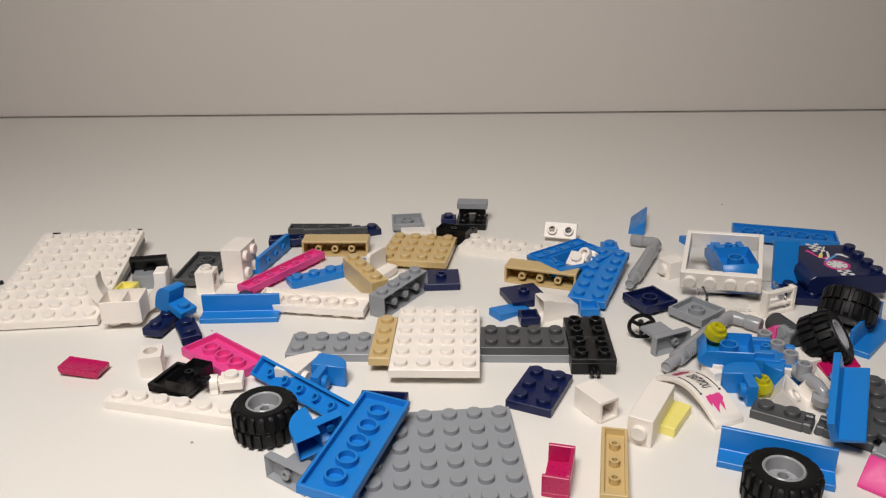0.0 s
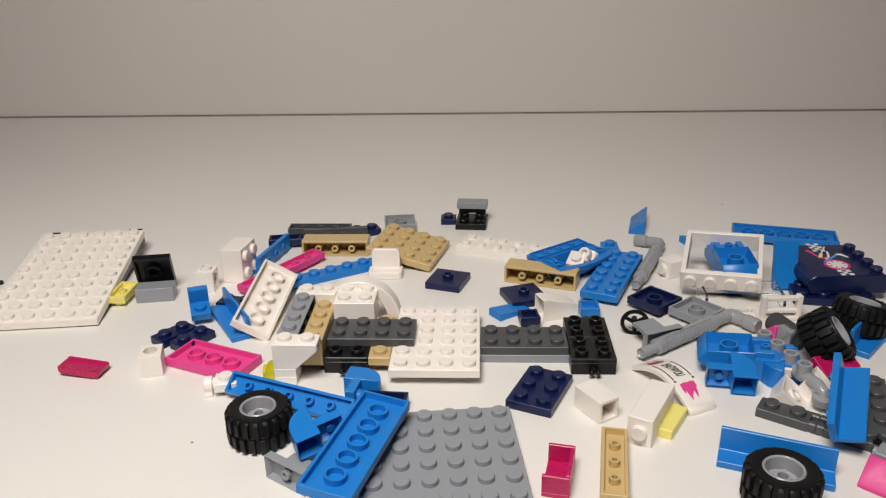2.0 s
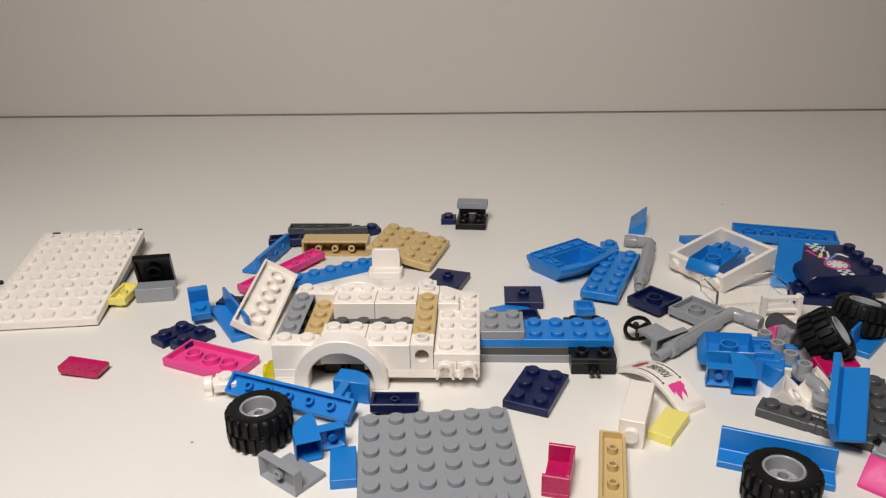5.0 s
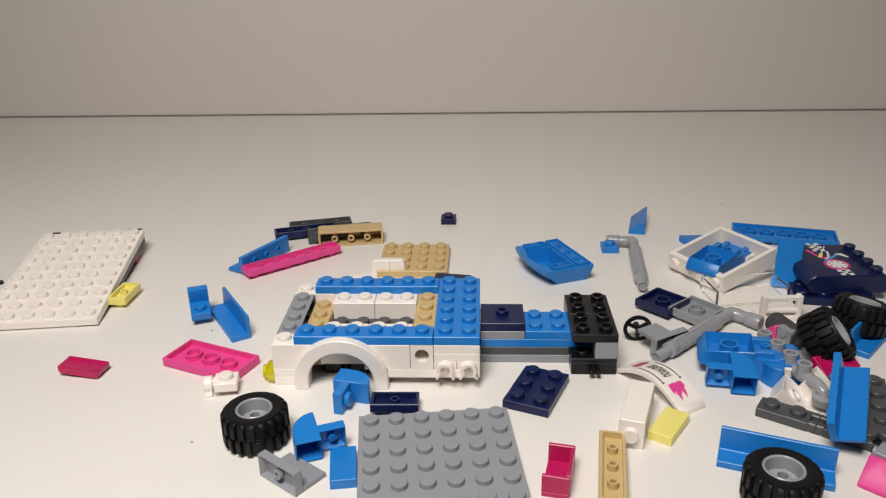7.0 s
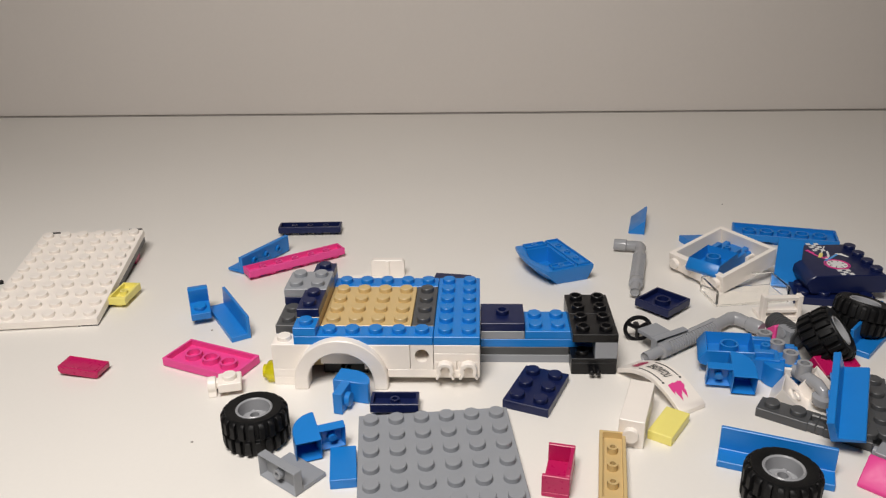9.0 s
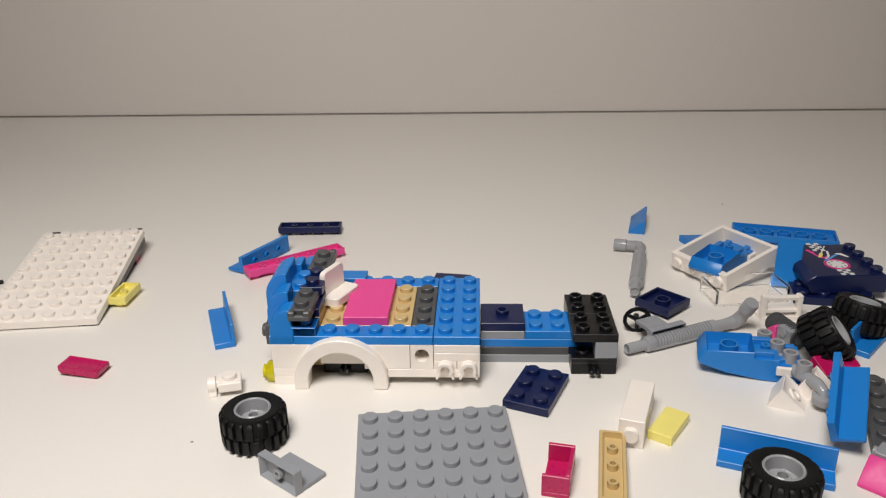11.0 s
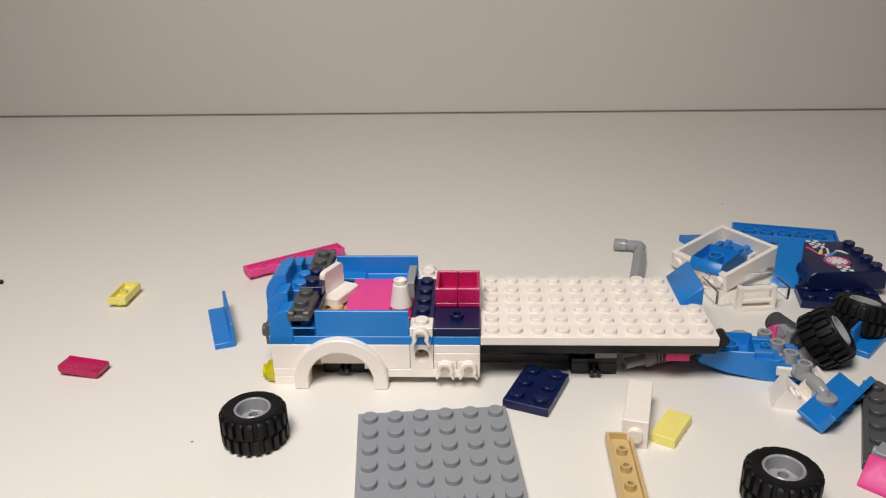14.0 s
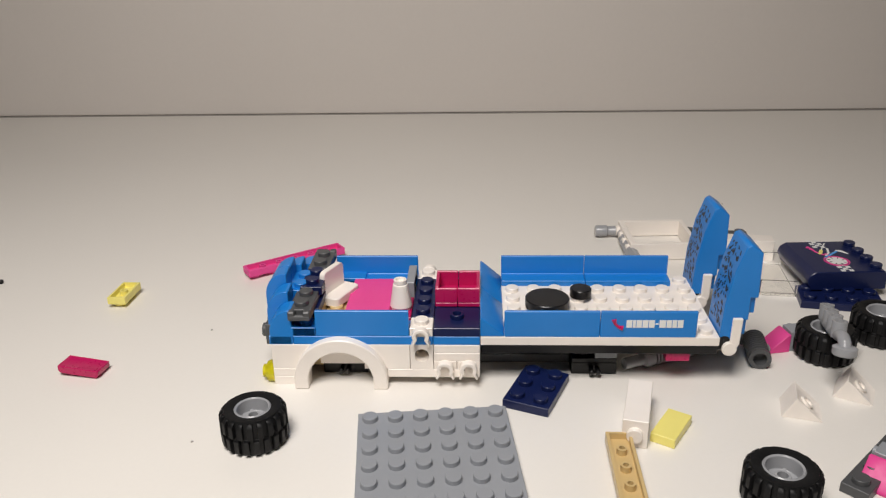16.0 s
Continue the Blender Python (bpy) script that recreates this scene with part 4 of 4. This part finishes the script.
def shallow_plate():
    ob = base("tile_plate", "magenta small smooth plate with a shallow recess", "toy plate")
    bm = bmesh.new()
    prism(bm, [(-7.0, 0), (7.0, 0), (7.9, 1.0), (7.9, 3.0), (-7.9, 3.0), (-7.9, 1.0)], -3.9, 3.9, 0.25)
    top = max(bm.faces, key=lambda f: f.calc_center_median().z)
    bmesh.ops.inset_region(bm, faces=[top], thickness=1.1)
    for v in top.verts:
        v.co.z -= 0.5
    part("body", bm, MAGENTA, ob)
    return ob


states(shallow_plate(), (0, S(-8.94, 0.91, -8.1, 0.25, 0, 4)))
states(brick(2, 1, 1, YELLOW, "plate", "pale yellow plate lying upside down", "toy plate"), (0, flip(-10.21, 8.46, 89.3, 1)), (4.6, flip(-10.08, 8.28, 88.1, 1)))
states(brick(2, 1, 1, YELLOW, "tile_plate", "pale yellow smooth tile on the table", "toy plate", stud=False), (0, S(16.62, -2.5, 58.4)), (0.9, S(16.45, -2.68, 59.4)), (4.6, S(16.40, -3.10, 57.2)), (13.4, S(16.46, -3.27, 58.1)))
states(brick(3, 2, 1, NAVY, "plate", "navy plate with six studs", "toy plate"), (0, S(11.52, -0.62, 66.9)), (4.6, S(11.38, -0.62, 68.0)))
states(brick(2, 1, 1, NAVY, "plate", "navy glossy plate with two studs", "toy plate", group="navy two-stud plates"), (0, S(-6.82, 5.01, 79.0, 0.4)), (1.9, S(-5.93, 4.16, 54.8, 0)), (5.1, on(7, 9, 1, 2, 2)))
states(brick(2, 1, 1, NAVY, "plate", "navy glossy plate with two studs", "toy plate", group="navy two-stud plates"), (0, S(-5.23, 4.23, 118.8, 0.4, 0, 0)), (1.9, S(-4.85, 3.69, 57.1, 0)), (5.3, on(7, 9, 2, 3, 2)))
states(brick(4, 1, 1, TAN, "plate", "tan narrow plate lying upside down", "toy plate"), (0, flip(13.86, -5.76, 81.3, 1)), (4.6, flip(13.76, -6.0, 81.9, 1)), (13.4, flip(14.22, -6.10, 89.2, 1)))


def long_brick():
    ob = brick(3, 1, 3, WHITE, "brick", "white tall brick lying on its side", "toy brick", stud=False)
    shared("stud", stud_mesh(WHITE), ob, pose(-11.9 * MM, 0, 4.8 * MM, 0, -90))
    return ob


states(long_brick(), (0, S(15.75, -2.75, 62.1, 0)), (4.6, S(15.17, -2.82, 72.0, 0)), (13.4, S(15.2, -2.82, 76.2, 0)))


def printed_curve():
    ob = base("curved_tile", "white curved tile with black and pink print", "toy tile")
    bm = bmesh.new()
    top = [(-15.9 + 31.8 * i / 14, 5.6 * math.sin(math.pi * i / 14) + 1.8) for i in range(15)]
    low = [(x, z - 1.8) for x, z in reversed(top)]
    prism(bm, top + low, -5.4, 5.4, 0.2)
    part("body", bm, WHITE, ob)
    def rise(x):
        return 5.6 * math.sin(math.pi * (x + 15.9) / 31.8) + 1.88

    for y in (-3.9, 3.5):
        bm = bmesh.new()
        xs = [-6.5 + 11.0 * k / 10 for k in range(11)]
        up = [(x, rise(x) + 0.05) for x in xs]
        prism(bm, up + [(x, z - 0.3) for x, z in reversed(up)], y, y + 0.35, 0)
        lathe(bm, [(0.45, rise(5.2) - 0.3), (0.45, rise(5.2) + 0.06)], 10, (5.2, y + 0.2, 0))
        part("print_line", bm, INK, ob)
    text = bpy.data.curves.new("lettering", "FONT")
    text.body, text.size, text.align_x, text.align_y = "2FAST4YOU", 2.75, "CENTER", "CENTER"
    text.shear, text.offset = 0.2, 0.05
    text.resolution_u = 3
    holder = bpy.data.objects.new("lettering", text)
    bm = bmesh.new()
    flat = holder.to_mesh()
    bm.from_mesh(flat)
    holder.to_mesh_clear()
    bpy.data.objects.remove(holder)
    bmesh.ops.subdivide_edges(bm, edges=[e for e in bm.edges if e.calc_length() > 1.2], cuts=1)
    for v in bm.verts:
        v.co = Vector((v.co.x * 0.62 - 1.0, v.co.y * 1.7, 0))
        v.co.z = rise(v.co.x) + 0.08
    part("lettering", bm, INK, ob, "", False)
    for sx, x0, long in ((1, 6.6, 6.4), (-1, -8.2, 4.2)):
        bm = bmesh.new()
        for k, (y0, y1, reach) in enumerate(((-2.9, -1.9, 0.6), (-1.9, -0.5, 1.0), (-0.5, 0.7, 0.7), (0.7, 1.7, 0.95), (1.7, 2.6, 0.5))):
            pts = [(x0, y0), (x0 + sx * long * reach * 0.55, y0 - 0.3), (x0 + sx * long * reach, (y0 + y1) / 2 - 0.6), (x0 + sx * long * reach * 0.6, y1 + 0.1), (x0 - sx * 0.3 * (k % 2), y1)]
            loop = [bm.verts.new((x, y, rise(x) + 0.07 + 0.01 * k)) for x, y in pts]
            bm.faces.new(loop)
        part("flame_print", bm, PINK if sx > 0 else MAGENTA, ob, "", False)
    return ob


states(printed_curve(), (0, S(18.06, -0.96, -65.7, 0)), (0.9, S(17.2, -0.08, -64.0, 0)), (4.6, S(16.62, -0.18, -58.7, 0)), (9.4, S(6.8, 7.0, 0, 0)))

# ---- the pile of larger pieces ----
states(window_frame(), (0, FRAME_AT[0]), (3.4, FRAME_AT[1]), (9.4, FRAME_AT[2]), (14.8, FRAME_AT[3]), (15.8, S(19.63, 15.62, -88, 0.1)))
states(brick(2, 6, 1, BLUE, "plate", "blue plate lying upside down, tubes showing", "toy plate"), (0, flip(27.51, 16.61, 75.5, 1)), (15.8, S(38, 8, 0, 0)))
states(slope(1.3, 2.6, 1, BLUE, "blue sloped tile leaning beside the window frame"), (0, S(25.3, 10.3, -8, 3.0, 68)), (4.4, S(25.55, 10.5, -20, 3.0, 68)), (14.7, S(37, 6, 0, 0)))
states(slope(2, 1, 1, BLUE, "blue thin slope tile at the back"), (0, S(22.30, 16.53, 20.8, 0)), (14.6, S(37, 10, 0, 0)))


def hood_cover():
    ob = base("roof_panel", "navy curved roof panel with a printed emblem", "toy panel")
    bm = bmesh.new()
    prism(bm, [(-10.5, 0), (20.5, 0), (20.5, 6.6), (19, 8.2), (-9.2, 8.2), (-11.6, 6.6), (-12.4, 4.2)], -16.5, 16.5, 0.3)
    part("body", bm, NAVY, ob)
    studs(ob, NAVY, [(17.2, -12), (17.2, -4), (17.2, 4), (17.2, 12)], 8.1)
    k = 1.75
    for i in range(3):
        for j in range(6):
            if (i + j) % 2 == 0 and j < 5:
                x, y = 0.4 + i * k, 9.2 + j * k
                bars(ob, [(x, x + k, y, y + k)], 8.2, LETTER, "white_check")
            if (i + j) % 2 == 0 and j < 4:
                x, y = 1.4 + i * k, -16.0 + j * k
                bars(ob, [(x, x + k, y, y + k)], 8.2, LETTER, "white_check")
    bm = bmesh.new()
    lathe(bm, [(4.2, 8.2), (4.2, 8.35)], 28, (4.0, -5.5, 0))
    part("white_disc", bm, LETTER, ob)
    bm = bmesh.new()
    tube(bm, 4.1, 4.5, 8.2, 8.42, 28, (4.0, -5.5, 0))
    tube(bm, 4.8, 5.2, 8.2, 8.40, 28, (4.0, -5.5, 0))
    part("pink_ring", bm, PINK, ob)
    for a in range(8):
        u, v = math.cos(a * math.pi / 4 + 0.3), math.sin(a * math.pi / 4 + 0.3)
        bm = bmesh.new()
        sweep(bm, [(4.0 + 2.6 * u, -5.5 + 2.6 * v, 8.36), (4.0 + 3.7 * u, -5.5 + 3.7 * v, 8.36)], 0.2, 5)
        part("tick_mark", bm, INK, ob)
    for path, r, m in (([(-2.4, 10.0, 8.3), (-1.5, 9.0, 8.3), (-0.6, 4.6, 8.3), (1.4, 1.4, 8.3), (3.2, 2.2, 8.3)], [1.2, 0.6, 0.55, 0.6, 0.9], PINK), ([(-2.2, 7.6, 8.3), (-0.4, 7.8, 8.3)], 0.5, PINK), ([(0.2, 2.2, 8.3), (2.6, 6.6, 8.3)], [0.9, 0.7], YELLOW), ([(2.6, 6.6, 8.3), (7.2, 14.2, 8.3)], 0.3, LETTER), ([(0.8, -1.6, 8.3), (8.6, 5.0, 8.3)], 0.6, SKY), ([(8.2, 5.8, 8.3), (10.4, 5.2, 8.3), (12.2, 2.0, 8.3)], [0.5, 1.1, 0.5], LETTER), ([(2.0, 0.6, 8.3), (4.4, 3.4, 8.3), (6.0, 8.6, 8.3)], 0.5, LETTER)):
        bm = bmesh.new()
        sweep(bm, path, r, 6)
        for v in bm.verts:
            v.co.z = 8.3 + (v.co.z - 8.3) * 0.25
        part("print_stroke", bm, m, ob)
    return ob


states(hood_cover(), (0, S(27.2, 10.3, 2.6, 1.2)), (12.7, S(27.35, 10.7, 2.6, 1.2)))
states(brick(4, 2, 1, NAVY, "plate", "navy plate under the roof panel", "toy plate"), (0, S(26.69, 8.68, -10.7)), (0.8, S(27.26, 8.68, -9.7)), (12.6, S(27.44, 8.14, -10.2)))
states(windscreen(), (0, S(22.42, 8.11, -2.5, 0)), (3.4, S(22.84, 8.88, 9.2, 0)), (15.6, S(24.78, 10.86, 83.7, 0)))
states(frame_bracket(), (0, S(23.96, 7.10, 26.3, 0, 0)), (0.8, S(23.83, 6.33, 3.6, 0)), (11.2, S(23.92, 6.73, 20.9, 0)), (12.8, S(22.95, 7.37, 6.9, 0)), (14.5, S(23.04, 6.56, 3.9, 0)), (15.8, S(40, 8, 0, 0)))
states(steering(), (0, S(17.68, 3.45, 26.1, 0)), (0.8, S(17.37, 3.77, 23.7, 0)), (4.6, S(17.54, 3.30, 32.2, 0)), (9.5, S(17.58, 4.04, 26.7, 0)), (13.8, S(37, -4, 0, 0)))
PIPE = "pearl grey ribbed pipe with a bent end"
states(hose(PIPE), (0, S(17.12, 1.00, 49.9)), (0.9, S(16.25, 2.17, 37.4)), (4.6, S(16.83, 1.77, 44.2)), (7.4, S(16.35, 1.77, 38.3)), (9.4, S(15.85, 2.3, 25.5, 0.4, -60)), (13.8, S(15.34, 1.22, 24.0)))
states(hose(PIPE), (0, S(16.98, 9.48, 65.8, 2.1, 180)), (1.0, S(17.29, 9.41, 66.8, 2.1, 180)), (4.6, S(17.40, 9.19, 73.3, 2.1, 180)), (7.0, S(17.64, 9.20, 84.9, 2.1, 180)), (7.9, S(17.08, 8.50, 76.9, 2.1, 180)), (15.6, S(17.86, 10.86, 91.1, 2.1, 180)))
states(knob_pipe(), (0, S(22.25, 0.85, -73.9, 0.7)), (14.5, S(21.7, 0.25, -62, 0.8)), (15.8, S(24.34, 1.66, -102.7, 3.8, 0, -11.9)))
def wedge(label):
    """A ridge along y with a pocket in its broad slanted face."""
    ob = base("slope_brick", label, "toy slope", "white wedges")
    bm = bmesh.new()
    prism(bm, [(-5.6, 0), (6.8, 0), (-1.8, 7.4)], -5.6, 5.6, 0.15)
    bm.normal_update()
    broad = max((f for f in bm.faces if f.calc_area() > 40), key=lambda f: f.normal.x)
    way = broad.normal.copy()
    bmesh.ops.inset_region(bm, faces=[broad], thickness=2.0)
    for v in broad.verts:
        v.co -= way * 0.8
    part("body", bm, WHITE, ob)
    bm = bmesh.new()
    tube(bm, 1.5, 2.3, -0.9, -0.05, 16)
    bmesh.ops.transform(bm, matrix=Matrix.Translation((2.5, 0, 3.7)) @ Matrix.Rotation(math.atan2(7.4, 8.6), 4, "Y"), verts=bm.verts)
    part("socket", bm, WHITE, ob)
    return ob


CHEESE = "white small slope brick, hollow side showing"
states(wedge(CHEESE), (0, S(21.70, -1.0, -25, 0.0)), (11.2, S(21.75, -0.95, -12, 0)), (15.8, S(21.95, -1.65, -15, 0)))
states(wedge(CHEESE), (0, S(23.05, -0.33, -38.2, 0.0)), (15.8, S(24.62, -0.35, -28, 0)))
states(mech("grey joint block with a pink wedge"), (0, S(23.2, -6.05, 48, 0)))
states(mech("grey joint block with a pink wedge"), (0, S(23.17, 4.18, -68.3, 0)), (14.5, S(22.64, 3.63, -10.7, 0)), (15.8, S(22.98, 3.50, 11.3, 0)))
states(brick(6, 1, 1, DARK, "plate", "dark grey narrow plate at the pile's edge", "toy plate"), (0, S(24.75, -2.5, -108)), (11.9, S(24.45, -2.9, -113)), (14.9, S(24.01, -4.87, 45.1)))
states(hull("blue hull piece lying upside down"), (0, S(14.1, 12.2, 128, 0)), (6.8, S(13.05, 12.05, 24, 0)), (9.9, S(35, 10, 0, 0)))
states(brick(6, 1, 1, PINK, "plate", "pink narrow plate lying upside down", "toy plate"), (0, flip(-2.17, 11.33, 57.8, 1)), (6.2, flip(-2.00, 13.05, 39.2, 1)), (7.7, flip(-1.78, 12.80, 35.6, 1)))
states(slope(2, 1, 1, BLUE, "blue small slope tile on the table"), (0, S(10.51, 6.96, 36.4, 0)), (5.6, S(37, 3, 0, 0)))
states(brick(1, 1, 1, BLUE, "plate", "blue single plate lying upside down", "toy plate"), (0, flip(14.49, 6.73, 0.3, 1)), (1.0, flip(14.49, 6.73, 0.3, 1)), (3.0, flip(14.24, 6.72, 0.3, 1)), (5.8, on(7, 8, 3, 4, 2)), (7.9, on(1, 2, 0, 1, 6)))
states(brick(2, 1, 1, WHITE, "tile_plate", "white small tile behind the tan plate", "toy plate", stud=False), (0, S(4.95, 17.71, 5.5)), (1.6, on(3, 5, 4, 5, 1.0)))


def ribbed_pipe():
    ob = base("ribbed_pipe", "dark grey short ribbed pipe piece", "toy pipe")
    bm = bmesh.new()
    prof = [(2.0, -8.0), (2.4, -7.6), (3.8, -7.4)]
    for i in range(10):
        prof += [(4.0, -7.0 + i * 1.3), (4.0, -6.6 + i * 1.3), (3.4, -6.3 + i * 1.3), (3.4, -6.0 + i * 1.3)]
    lathe(bm, prof + [(3.9, 6.6), (3.9, 8.0), (2.4, 8.0), (2.2, 5.0)], 20, (0, 0, 4.0), "X")
    part("pipe", bm, DARK, ob)
    return ob


states(ribbed_pipe(), (0, S(23.35, 4.15, -72, 0.2)), (14.3, S(21.8, 3.6, -115, 1.0)), (15.8, S(21.48, 2.50, -98, 0.0)))
for spot in ((-2.29, -4.21), (-4.33, 4.93), (25.67, 23.31)):
    speck = base("crumb", "tiny dark crumb on the tabletop", "crumb", "crumbs")
    bm = bmesh.new()
    lathe(bm, [(0.35, 0), (0.5, 0.15), (0.25, 0.4)], 7)
    part("grain", bm, GAP, speck)
    states(speck, (0, S(*spot)))
states(tagged(disc(1.2, 1.5, "tiny dark crumb on the table")), (0, S(-18.15, 10.38, 0.0, 0)))
states(brick(6, 1, 1, BLUE, "plate", "blue narrow plate under the hood", "toy plate", group="blue narrow plates"), (0, S(36, -7, 0, 0)), (9.5, S(0.45, 3.0, 90, 4.98)))
states(brick(4, 1, 1, DARK, "grille_plate", "dark grey grille plate at the truck's nose", "toy plate"), (0, S(34, -6, 0, 0)), (10.6, S(-0.06, 3.0, 90, 4.8, -90)))
states(brick(2, 1, 1, WHITE, "plate", "white small plate lying upside down", "toy plate"), (0, S(35, -8, 0, 1.6, 180)), (14.4, flip(24.18, 0.01, -7.9, 1)), (15.8, S(35, -8, 0, 1.6, 180)))


states(brick(3, 1, 3, WHITE, "brick", "white plain brick behind the truck", "toy brick", stud=False), (0, S(36, 12, 0, 0)), (15.8, S(24.45, 14.2, -7, 0)))
states(brick(4, 1, 1, DARK, "plate", "dark grey narrow plate with rounded studs", "toy plate", group="dark grey narrow plates"), (0, S(36, 14, 0, 0)), (15.8, S(23.4, 17.0, -6, 0)))


def motions():
    for ob, rows in MOVES:
        walk(ob, path_of(rows))


motions()
